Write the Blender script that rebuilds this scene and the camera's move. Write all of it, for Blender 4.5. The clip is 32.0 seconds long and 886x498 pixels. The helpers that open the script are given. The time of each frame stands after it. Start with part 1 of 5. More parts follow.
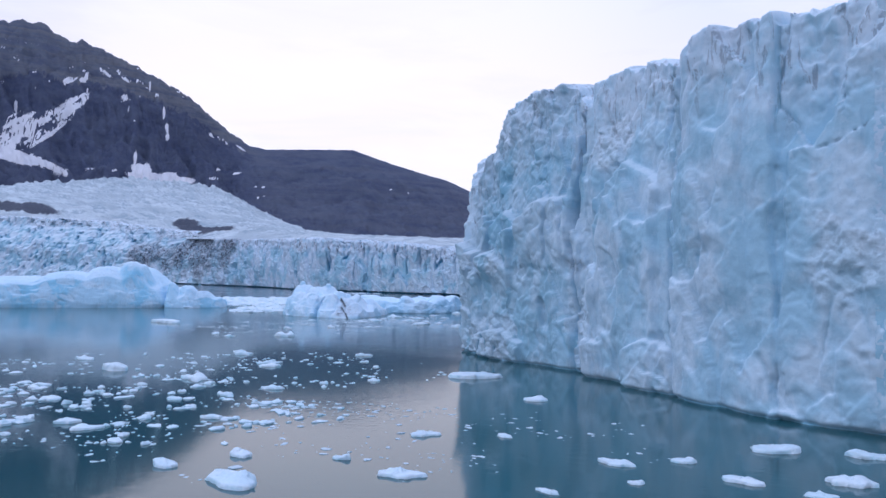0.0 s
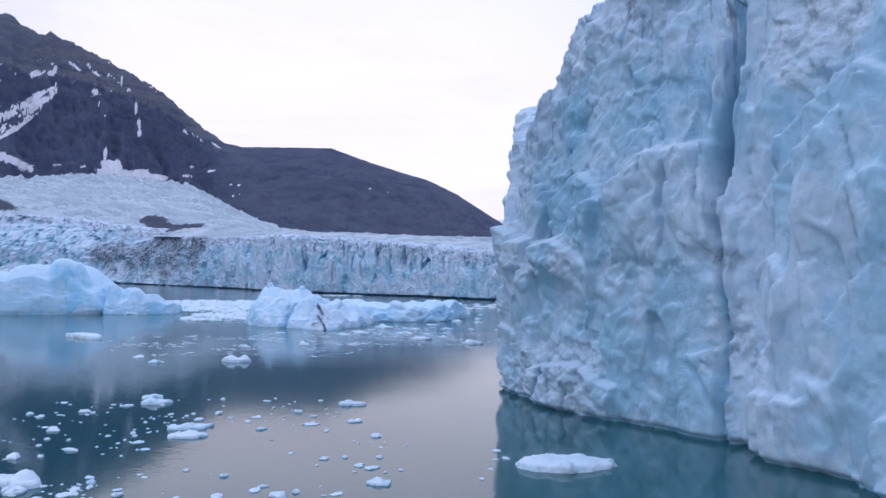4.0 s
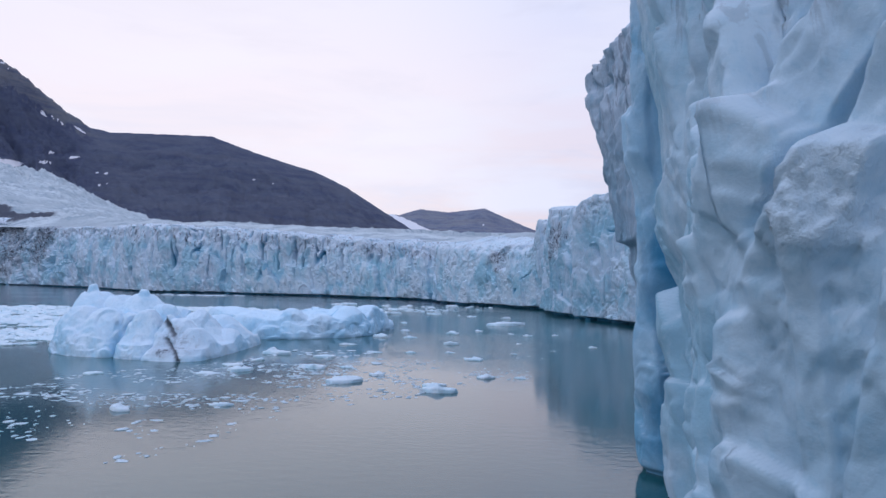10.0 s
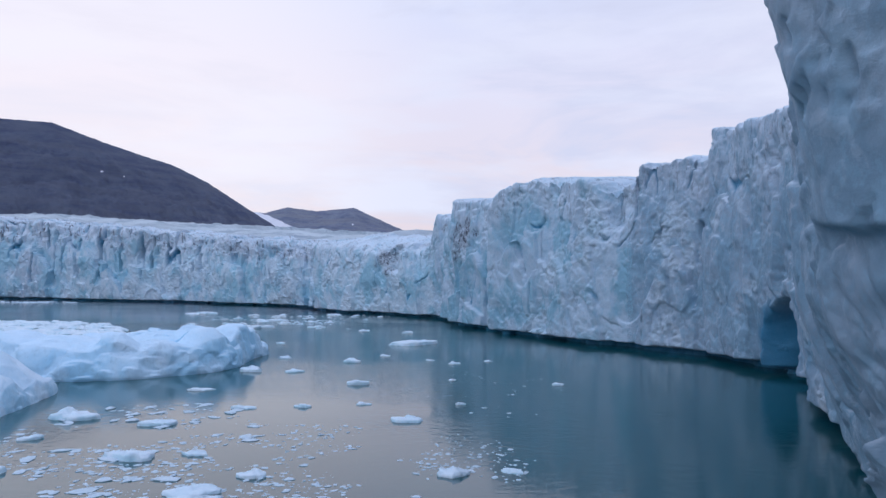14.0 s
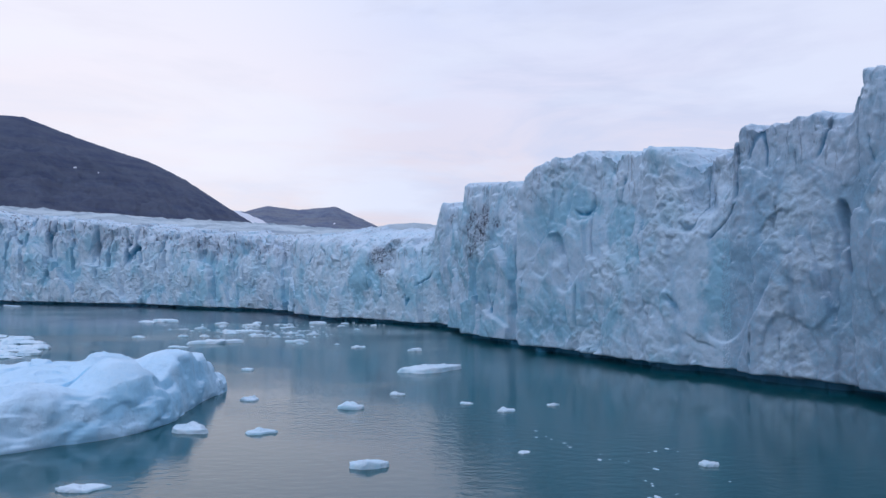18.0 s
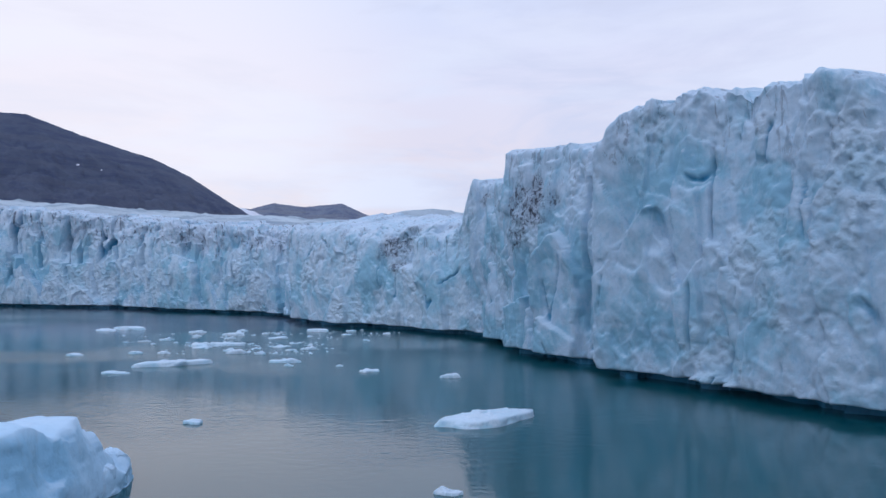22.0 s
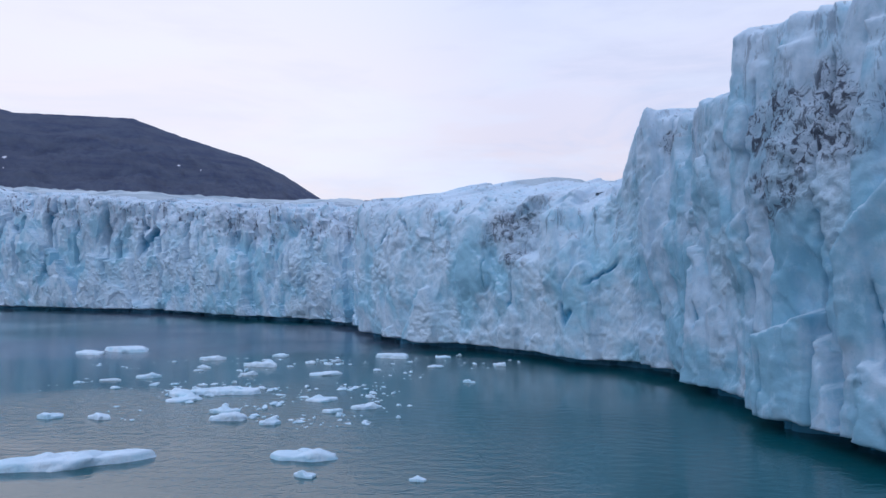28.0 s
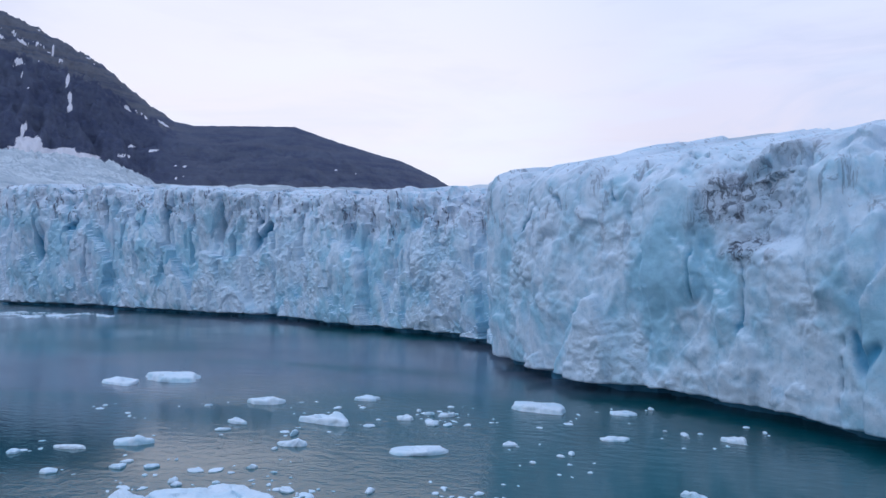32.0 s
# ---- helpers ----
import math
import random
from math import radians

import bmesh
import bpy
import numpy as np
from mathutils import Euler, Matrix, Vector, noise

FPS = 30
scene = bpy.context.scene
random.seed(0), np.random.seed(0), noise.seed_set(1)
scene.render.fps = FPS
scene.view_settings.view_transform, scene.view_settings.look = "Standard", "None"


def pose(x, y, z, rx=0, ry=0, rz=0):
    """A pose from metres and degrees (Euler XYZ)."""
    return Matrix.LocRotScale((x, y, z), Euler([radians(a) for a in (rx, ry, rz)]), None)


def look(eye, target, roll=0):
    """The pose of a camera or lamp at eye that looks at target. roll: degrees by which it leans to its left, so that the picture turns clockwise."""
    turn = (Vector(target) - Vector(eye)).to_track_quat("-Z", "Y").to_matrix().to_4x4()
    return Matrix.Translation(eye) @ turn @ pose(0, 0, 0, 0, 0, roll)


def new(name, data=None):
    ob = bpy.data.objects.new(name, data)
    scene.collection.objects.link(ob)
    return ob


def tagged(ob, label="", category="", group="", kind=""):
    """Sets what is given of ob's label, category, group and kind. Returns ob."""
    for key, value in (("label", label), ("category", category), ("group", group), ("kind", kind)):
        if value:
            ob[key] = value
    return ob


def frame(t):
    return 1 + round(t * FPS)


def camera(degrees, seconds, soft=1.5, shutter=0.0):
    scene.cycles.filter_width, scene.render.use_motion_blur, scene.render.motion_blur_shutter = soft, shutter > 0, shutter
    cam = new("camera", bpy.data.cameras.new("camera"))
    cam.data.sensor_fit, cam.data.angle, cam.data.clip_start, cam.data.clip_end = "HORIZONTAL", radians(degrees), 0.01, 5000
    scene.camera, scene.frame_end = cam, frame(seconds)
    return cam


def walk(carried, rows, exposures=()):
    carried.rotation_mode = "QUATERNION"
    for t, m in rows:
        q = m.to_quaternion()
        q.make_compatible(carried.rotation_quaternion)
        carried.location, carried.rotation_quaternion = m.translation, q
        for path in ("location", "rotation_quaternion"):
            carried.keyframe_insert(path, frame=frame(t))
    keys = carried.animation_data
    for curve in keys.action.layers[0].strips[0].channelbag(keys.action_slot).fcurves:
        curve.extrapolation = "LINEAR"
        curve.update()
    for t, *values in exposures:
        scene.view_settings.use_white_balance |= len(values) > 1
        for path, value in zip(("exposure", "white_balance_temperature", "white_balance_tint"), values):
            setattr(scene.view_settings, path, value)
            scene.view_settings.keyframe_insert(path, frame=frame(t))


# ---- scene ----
cam = camera(65.1, 32.0)
PATH = [
    (0, (35.478, -130.174, 10.538), (34.896, -128.263, 10.619), 0.8),
    (0.5, (33.57, -126.199, 10.519), (32.984, -124.288, 10.601), 0.8),
    (1, (31.653, -122.233, 10.484), (31.076, -120.32, 10.566), 0.8),
    (1.5, (29.735, -118.284, 10.47), (29.182, -116.363, 10.552), 0.8),
    (2, (27.854, -114.34, 10.452), (27.328, -112.412, 10.535), 0.7),
    (2.5, (26.047, -110.34, 10.466), (25.527, -108.411, 10.55), 0.7),
    (3, (24.272, -106.414, 10.487), (23.75, -104.485, 10.572), 0.9),
    (3.5, (22.536, -102.501, 10.493), (22.012, -100.573, 10.577), 0.9),
    (5.5, (15.735, -86.606, 10.616), (15.239, -84.67, 10.698), 0.8),
    (6, (14.076, -82.654, 10.6), (13.597, -80.714, 10.68), 0.8),
    (6.5, (12.478, -78.79, 10.553), (12.021, -76.845, 10.632), 0.8),
    (7, (10.932, -75.103, 10.535), (10.511, -73.149, 10.614), 0.9),
    (7.5, (9.444, -71.437, 10.589), (9.067, -69.474, 10.666), 0.8),
    (8, (8.117, -67.717, 10.656), (7.794, -65.745, 10.734), 0.8),
    (8.5, (6.818, -64.019, 10.728), (6.522, -62.043, 10.804), 0.7),
    (9, (5.566, -60.37, 10.773), (5.299, -58.389, 10.848), 0.7),
    (9.5, (4.385, -56.635, 10.767), (4.149, -54.65, 10.843), 0.7),
    (10, (3.191, -52.655, 10.789), (2.985, -50.667, 10.862), 0.5),
    (10.5, (2.021, -48.518, 10.826), (1.863, -46.525, 10.904), 0.7),
    (11, (0.881, -44.295, 10.917), (0.763, -42.3, 10.993), 0.6),
    (11.5, (-0.191, -40.107, 11.036), (-0.276, -38.11, 11.114), 0.7),
    (12, (-1.097, -35.945, 11.177), (-1.135, -33.947, 11.254), 0.6),
    (12.5, (-1.929, -31.886, 11.332), (-1.925, -29.888, 11.406), 0.3),
    (13, (-2.743, -28.018, 11.454), (-2.685, -26.02, 11.53), 0.4),
    (13.5, (-3.39, -24.266, 11.541), (-3.268, -22.271, 11.618), 0.4),
    (14, (-4.0, -20.461, 11.61), (-3.828, -18.469, 11.687), 0.5),
    (14.5, (-4.514, -16.602, 11.655), (-4.332, -14.612, 11.733), 0.5),
    (16.5, (-6.112, -0.704, 11.844), (-5.881, 1.281, 11.921), 0.6),
    (17, (-6.405, 3.259, 11.834), (-6.175, 5.244, 11.911), 0.6),
    (17.5, (-6.693, 7.161, 11.795), (-6.467, 9.146, 11.873), 0.6),
    (18, (-6.956, 11.05, 11.748), (-6.731, 13.036, 11.825), 0.6),
    (18.5, (-7.132, 15.015, 11.706), (-6.91, 17.001, 11.781), 0.5),
    (19, (-7.309, 18.971, 11.641), (-7.088, 20.957, 11.716), 0.5),
    (19.5, (-7.433, 22.904, 11.525), (-7.215, 24.89, 11.599), 0.5),
    (20, (-7.488, 26.88, 11.411), (-7.274, 28.867, 11.484), 0.5),
    (20.5, (-7.477, 30.968, 11.36), (-7.266, 32.956, 11.433), 0.5),
    (21, (-7.511, 35.143, 11.393), (-7.302, 37.131, 11.464), 0.3),
    (21.5, (-7.547, 39.376, 11.43), (-7.338, 41.364, 11.5), 0.3),
    (22, (-7.609, 43.669, 11.465), (-7.403, 45.657, 11.533), 0.3),
    (22.5, (-7.608, 47.931, 11.5), (-7.403, 49.919, 11.566), 0.2),
    (23, (-7.577, 52.13, 11.525), (-7.383, 54.119, 11.59), 0.3),
    (23.5, (-7.693, 56.204, 11.539), (-7.52, 58.195, 11.604), 0.2),
    (24, (-7.845, 60.202, 11.554), (-7.701, 62.196, 11.618), 0.2),
    (24.5, (-7.992, 64.118, 11.542), (-7.869, 66.113, 11.607), 0.2),
    (26.5, (-8.473, 79.788, 11.338), (-8.404, 81.786, 11.402), 0.1),
    (27, (-8.636, 83.932, 11.328), (-8.609, 85.931, 11.389), 0.1),
    (27.5, (-8.795, 88.15, 11.295), (-8.815, 90.149, 11.352), 0.0),
    (28, (-8.963, 92.401, 11.244), (-9.017, 94.399, 11.299), 0.0),
    (28.5, (-9.143, 96.663, 11.19), (-9.228, 98.66, 11.244), -0.1),
    (29, (-9.341, 100.901, 11.139), (-9.452, 102.897, 11.194), -0.1),
    (29.5, (-9.592, 105.053, 11.087), (-9.735, 107.047, 11.143), -0.1),
    (30, (-9.926, 109.125, 11.036), (-10.107, 111.116, 11.093), -0.0),
    (30.5, (-10.353, 113.284, 10.995), (-10.572, 115.271, 11.055), 0.1),
    (31, (-10.883, 117.443, 10.971), (-11.153, 119.424, 11.031), 0.0),
    (31.5, (-11.36, 121.455, 10.947), (-11.705, 123.424, 11.008), 0.2),
    (32, (-11.9, 125.445, 10.94), (-12.381, 127.385, 10.998), 0.2),
]
walk(cam, [(t, look(*p)) for t, *p in PATH], [(0, 0.25, 5060, 14), (6, 0.23, 5100, 15), (9, 0.12, 5240, 13), (12, 0.08, 5220, 12), (19, 0.06, 5100, 9), (24, 0.05, 5070, 9), (32, 0.10, 4980, 9)])

# ---- world, sun, exposure ----
world = bpy.data.worlds.new("overcast_evening")
scene.world = world
world.use_nodes = True
SUN_AZ, SUN_EL = radians(-142), radians(46)
LOW_AZ = radians(-30)
GLOW_AZ, GLOW_EL = radians(-25), radians(15)


def build_sky():
    nt = world.node_tree
    nt.nodes.clear()
    n = nt.nodes.new
    out, bg = n("ShaderNodeOutputWorld"), n("ShaderNodeBackground")
    sky = n("ShaderNodeTexSky")
    sky.sky_type, sky.sun_disc = "NISHITA", False
    sky.sun_elevation, sky.sun_rotation = SUN_EL, SUN_AZ
    tc, mp, nz = n("ShaderNodeTexCoord"), n("ShaderNodeMapping"), n("ShaderNodeTexNoise")
    sep = n("ShaderNodeSeparateXYZ")
    nt.links.new(tc.outputs["Generated"], sep.inputs[0])
    mp.inputs["Scale"].default_value = (2.2, 2.2, 9.0)
    nt.links.new(tc.outputs["Generated"], mp.inputs["Vector"])
    nt.links.new(mp.outputs[0], nz.inputs["Vector"])
    nz.inputs["Scale"].default_value, nz.inputs["Detail"].default_value, nz.inputs["Roughness"].default_value = 1.5, 7, 0.55
    # cloud colour from the horizon up
    ramp = n("ShaderNodeValToRGB")
    cr = ramp.color_ramp
    cr.elements[0].position, cr.elements[0].color = 0.0, (1.0, 0.70, 0.58, 1)
    cr.elements[1].position, cr.elements[1].color = 0.90, (0.98, 1.05, 1.30, 1)
    for p, c in ((0.10, (1.0, 0.765, 0.65, 1)), (0.26, (1.0, 0.84, 0.785, 1)), (0.45, (0.86, 0.83, 0.865, 1))):
        e = cr.elements.new(p)
        e.color = c
    nt.links.new(sep.outputs["Z"], ramp.inputs[0])
    warm = n("ShaderNodeMix")
    warm.data_type, warm.blend_type = "RGBA", "MIX"
    thr = n("ShaderNodeMapRange")
    thr.inputs[1].default_value, thr.inputs[2].default_value, thr.inputs[3].default_value, thr.inputs[4].default_value = 0.48, 0.66, 0.0, 0.9
    nt.links.new(nz.outputs["Fac"], thr.inputs[0])
    nt.links.new(thr.outputs[0], warm.inputs[0])
    # grey undersides in long bands
    mp2, nz2, th2, gm = n("ShaderNodeMapping"), n("ShaderNodeTexNoise"), n("ShaderNodeMapRange"), n("ShaderNodeMix")
    mp2.inputs["Scale"].default_value = (1.6, 1.6, 7.5)
    nt.links.new(tc.outputs["Generated"], mp2.inputs["Vector"])
    nt.links.new(mp2.outputs[0], nz2.inputs["Vector"])
    nz2.inputs["Scale"].default_value, nz2.inputs["Detail"].default_value, nz2.inputs["Roughness"].default_value, nz2.inputs["Distortion"].default_value = 1.7, 7, 0.58, 0.5
    for i_, v_ in enumerate((0.42, 0.60, 0.0, 0.9)):
        th2.inputs[i_ + 1].default_value = v_
    nt.links.new(nz2.outputs["Fac"], th2.inputs[0])
    gm.data_type = "RGBA"
    nt.links.new(th2.outputs[0], gm.inputs[0])
    nt.links.new(ramp.outputs[0], gm.inputs[6])
    gm.inputs[7].default_value = (0.84, 0.745, 0.735, 1)
    nt.links.new(gm.outputs[2], warm.inputs[6])
    warm.inputs[7].default_value = (1.0, 0.88, 0.82, 1)
    # the bright break in the cloud
    dot = n("ShaderNodeVectorMath")
    dot.operation = "DOT_PRODUCT"
    dot.inputs[1].default_value = (math.sin(GLOW_AZ) * math.cos(GLOW_EL), math.cos(GLOW_AZ) * math.cos(GLOW_EL), math.sin(GLOW_EL))
    nrm = n("ShaderNodeVectorMath")
    nrm.operation = "NORMALIZE"
    nt.links.new(tc.outputs["Generated"], nrm.inputs[0])
    nt.links.new(nrm.outputs[0], dot.inputs[0])
    gl = n("ShaderNodeMapRange")
    gl.interpolation_type = "SMOOTHSTEP"
    gl.inputs[1].default_value, gl.inputs[2].default_value, gl.inputs[3].default_value, gl.inputs[4].default_value = 0.86, 1.0, 0.0, 0.38
    nt.links.new(dot.outputs["Value"], gl.inputs[0])
    glow = n("ShaderNodeMix")
    glow.data_type = "RGBA"
    nt.links.new(gl.outputs[0], glow.inputs[0])
    nt.links.new(warm.outputs[2], glow.inputs[6])
    glow.inputs[7].default_value = (1.50, 1.17, 0.88, 1)
    # the cloud is darker away from the evening sun
    side = n("ShaderNodeVectorMath")
    side.operation = "DOT_PRODUCT"
    side.inputs[1].default_value = (math.sin(LOW_AZ), math.cos(LOW_AZ), 0.0)
    nt.links.new(nrm.outputs[0], side.inputs[0])
    fall = n("ShaderNodeMapRange")
    fall.interpolation_type = "SMOOTHSTEP"
    for i_, v_ in enumerate((-0.9, 0.55, 0.85, 1.0)):
        fall.inputs[i_ + 1].default_value = v_
    nt.links.new(side.outputs["Value"], fall.inputs[0])
    dim = n("ShaderNodeVectorMath")
    dim.operation = "SCALE"
    nt.links.new(glow.outputs[2], dim.inputs[0])
    nt.links.new(fall.outputs[0], dim.inputs["Scale"])
    # a little clear sky shines through the cloud
    mix = n("ShaderNodeMix")
    mix.data_type, mix.blend_type = "RGBA", "ADD"
    mix.inputs[0].default_value = 0.012
    nt.links.new(dim.outputs[0], mix.inputs[6])
    nt.links.new(sky.outputs[0], mix.inputs[7])
    nt.links.new(mix.outputs[2], bg.inputs["Color"])
    bg.inputs["Strength"].default_value = 0.82
    nt.links.new(bg.outputs[0], out.inputs["Surface"])


build_sky()
sun = new("sun", bpy.data.lights.new("sun", "SUN"))
sun.data.energy, sun.data.angle, sun.data.color = 0.32, radians(50), (1.0, 0.95, 0.92)
sun.matrix_world = look((math.sin(SUN_AZ) * 100, math.cos(SUN_AZ) * 100, 100 * math.tan(SUN_EL)), (0, 0, 0))


# ---- materials ----
class Nodes:
    """Shortcuts for building a node material."""

    def __init__(self, name):
        self.mat = bpy.data.materials.new(name)
        self.mat.use_nodes = True
        self.nt = self.mat.node_tree
        self.p = self.nt.nodes["Principled BSDF"]
        self.geo = self.nt.nodes.new("ShaderNodeNewGeometry")

    def link(self, a, b):
        self.nt.links.new(a, b)

    def noise(self, scale, detail=4, rough=0.55, stretch=(1, 1, 1), dist=0.0):
        mp, nz = self.nt.nodes.new("ShaderNodeMapping"), self.nt.nodes.new("ShaderNodeTexNoise")
        mp.inputs["Scale"].default_value = stretch
        self.link(self.geo.outputs["Position"], mp.inputs["Vector"])
        self.link(mp.outputs[0], nz.inputs["Vector"])
        nz.inputs["Scale"].default_value, nz.inputs["Detail"].default_value = scale, detail
        nz.inputs["Roughness"].default_value, nz.inputs["Distortion"].default_value = rough, dist
        return nz.outputs["Fac"]

    def cells(self, scale, stretch=(1, 1, 1), feature="F1"):
        mp, vo = self.nt.nodes.new("ShaderNodeMapping"), self.nt.nodes.new("ShaderNodeTexVoronoi")
        mp.inputs["Scale"].default_value = stretch
        self.link(self.geo.outputs["Position"], mp.inputs["Vector"])
        self.link(mp.outputs[0], vo.inputs["Vector"])
        vo.feature, vo.inputs["Scale"].default_value = feature, scale
        return vo.outputs["Distance"]

    def attr(self, name):
        a = self.nt.nodes.new("ShaderNodeAttribute")
        a.attribute_name = name
        return a.outputs["Fac"]

    def rang(self, v, a, b, lo=0.0, hi=1.0):
        m = self.nt.nodes.new("ShaderNodeMapRange")
        m.interpolation_type = "SMOOTHSTEP"
        self.link(v, m.inputs[0])
        for i, x in enumerate((a, b, lo, hi)):
            m.inputs[i + 1].default_value = x
        return m.outputs[0]

    def math(self, op, a, b=None):
        m = self.nt.nodes.new("ShaderNodeMath")
        m.operation = op
        for i, v in enumerate((a, b)):
            if v is None:
                continue
            if isinstance(v, (int, float)):
                m.inputs[i].default_value = v
            else:
                self.link(v, m.inputs[i])
        return m.outputs[0]

    def mix(self, f, a, b):
        m = self.nt.nodes.new("ShaderNodeMix")
        m.data_type = "RGBA"
        for i, v in ((0, f), (6, a), (7, b)):
            if isinstance(v, (int, float)):
                m.inputs[i].default_value = v
            elif isinstance(v, tuple):
                m.inputs[i].default_value = (*v, 1)
            else:
                self.link(v, m.inputs[i])
        return m.outputs[2]

    def up(self):
        s = self.nt.nodes.new("ShaderNodeSeparateXYZ")
        self.link(self.geo.outputs["Normal"], s.inputs[0])
        return s.outputs["Z"]

    def bump(self, height, strength, distance, below=None):
        b = self.nt.nodes.new("ShaderNodeBump")
        b.inputs["Strength"].default_value, b.inputs["Distance"].default_value = strength, distance
        self.link(height, b.inputs["Height"])
        if below is not None:
            self.link(below, b.inputs["Normal"])
        return b.outputs[0]

    def done(self, colour, rough, normal=None, spec=0.4):
        for key, v in (("Base Color", colour), ("Roughness", rough)):
            if isinstance(v, (int, float)):
                self.p.inputs[key].default_value = v
            elif isinstance(v, tuple):
                self.p.inputs[key].default_value = (*v, 1)
            else:
                self.link(v, self.p.inputs[key])
        if normal is not None:
            self.link(normal, self.p.inputs["Normal"])
        self.p.inputs["Specular IOR Level"].default_value = spec
        return self.mat


def glacier_ice(name, white=(0.54, 0.66, 0.775), blue=(0.34, 0.545, 0.685), deep=(0.04, 0.22, 0.38), grain=1.0, snow=(0.69, 0.80, 0.885), relief=1.0):
    m = Nodes(name)
    big = m.noise(0.16 * grain, 6, 0.6, (1, 1, 0.7))
    mid = m.noise(0.8 * grain, 6, 0.6, (1, 1, 0.8))
    fine = m.noise(4.0 * grain, 5, 0.6)
    rub = m.rang(m.attr("rubble"), 0.15, 0.9)
    c = m.mix(m.rang(big, 0.42, 0.58), blue, white)
    c = m.mix(m.math("MULTIPLY", m.rang(mid, 0.50, 0.64), 0.38), c, (0.32, 0.51, 0.65))
    c = m.mix(m.math("MULTIPLY", m.rang(m.noise(2.1 * grain, 6, 0.65, (1, 1, 0.75), 0.4), 0.52, 0.62), 0.26 * relief), c, (0.27, 0.46, 0.60))
    pale = m.math("MULTIPLY", m.rang(m.noise(0.55 * grain, 7, 0.68, (1, 1, 0.8), 0.6), 0.56, 0.63), 0.34)
    crust = m.math("MULTIPLY", m.rang(m.up(), 0.35, 0.8), m.rang(fine, 0.25, 0.6, 0.6, 1.0))
    crust = m.math("MAXIMUM", crust, pale)
    c = m.mix(m.math("MULTIPLY", m.math("MAXIMUM", crust, m.math("MULTIPLY", rub, 0.7)), 0.65), c, snow)
    # snow crust on the weathered upper zone, broken by dark melt lines
    c = m.mix(m.math("MULTIPLY", m.attr("crust"), m.rang(m.noise(0.9 * grain, 6, 0.65, (1, 1, 0.5)), 0.36, 0.60, 0.15, 0.85)), c, (0.665, 0.745, 0.84))
    melt = m.math("MULTIPLY", m.rang(m.noise(0.8 * grain, 5, 0.7, (1, 1, 0.22), 1.0), 0.56, 0.62), m.attr("crust"))
    c = m.mix(m.math("MULTIPLY", melt, 0.85), c, (0.10, 0.12, 0.17))
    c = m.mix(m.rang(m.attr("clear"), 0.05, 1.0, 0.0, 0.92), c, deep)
    grit = m.math("MULTIPLY", m.rang(m.noise(1.1 * grain, 8, 0.75, (1, 1, 0.7), 1.2), 0.49, 0.56), m.rang(m.attr("dirt"), 0.25, 0.85))
    c = m.mix(m.math("MULTIPLY", m.attr("dirt"), 0.55), c, (0.27, 0.31, 0.375))
    c = m.mix(m.math("MULTIPLY", grit, 0.92), c, (0.034, 0.043, 0.066))
    n1 = m.bump(mid, 0.5, 0.09 * relief ** 0.2 / grain)
    chips = m.cells(1.6 * grain, (1, 1, 0.7))
    n2 = m.bump(m.math("MULTIPLY", m.math("ADD", fine, m.math("MULTIPLY", chips, 0.8)), m.math("ADD", rub, 0.3)), 0.7, 0.14 * relief ** 0.35 / grain, n1)
    n2 = m.bump(m.noise(11.0 * grain, 5, 0.7), 0.35, 0.04 / grain, n2)
    return m.done(c, m.rang(fine, 0.3, 0.7, 0.5, 0.8), n2, 0.25)


def glacier_top():
    m = Nodes("weathered_glacier_surface")
    big, mid, fine = m.noise(0.02, 6, 0.65, (1, 2.2, 1)), m.noise(0.10, 6, 0.7, (0.6, 1.8, 1)), m.noise(0.5, 6, 0.7)
    c = m.mix(m.rang(big, 0.35, 0.65), (0.40, 0.475, 0.53), (0.58, 0.66, 0.71))
    streak = m.noise(0.05, 7, 0.75, (0.45, 2.6, 1), 0.8)
    c = m.mix(m.math("MULTIPLY", m.rang(streak, 0.50, 0.58), 0.85), c, (0.31, 0.395, 0.465))
    c = m.mix(m.math("MULTIPLY", m.rang(mid, 0.60, 0.67), 0.6), c, (0.30, 0.36, 0.46))
    c = m.mix(m.math("MULTIPLY", m.rang(fine, 0.63, 0.70), 0.4), c, (0.26, 0.31, 0.40))
    grit = m.math("MULTIPLY", m.rang(m.noise(0.25, 7, 0.75), 0.22, 0.40, 0.6, 1.0), m.rang(m.attr("dirt"), 0.1, 0.5))
    c = m.mix(grit, c, (0.072, 0.085, 0.118))
    return m.done(c, 0.75, m.bump(m.math("ADD", m.math("MULTIPLY", fine, 0.3), m.math("ADD", mid, m.math("MULTIPLY", streak, 2.0))), 0.6, 1.6), 0.2)


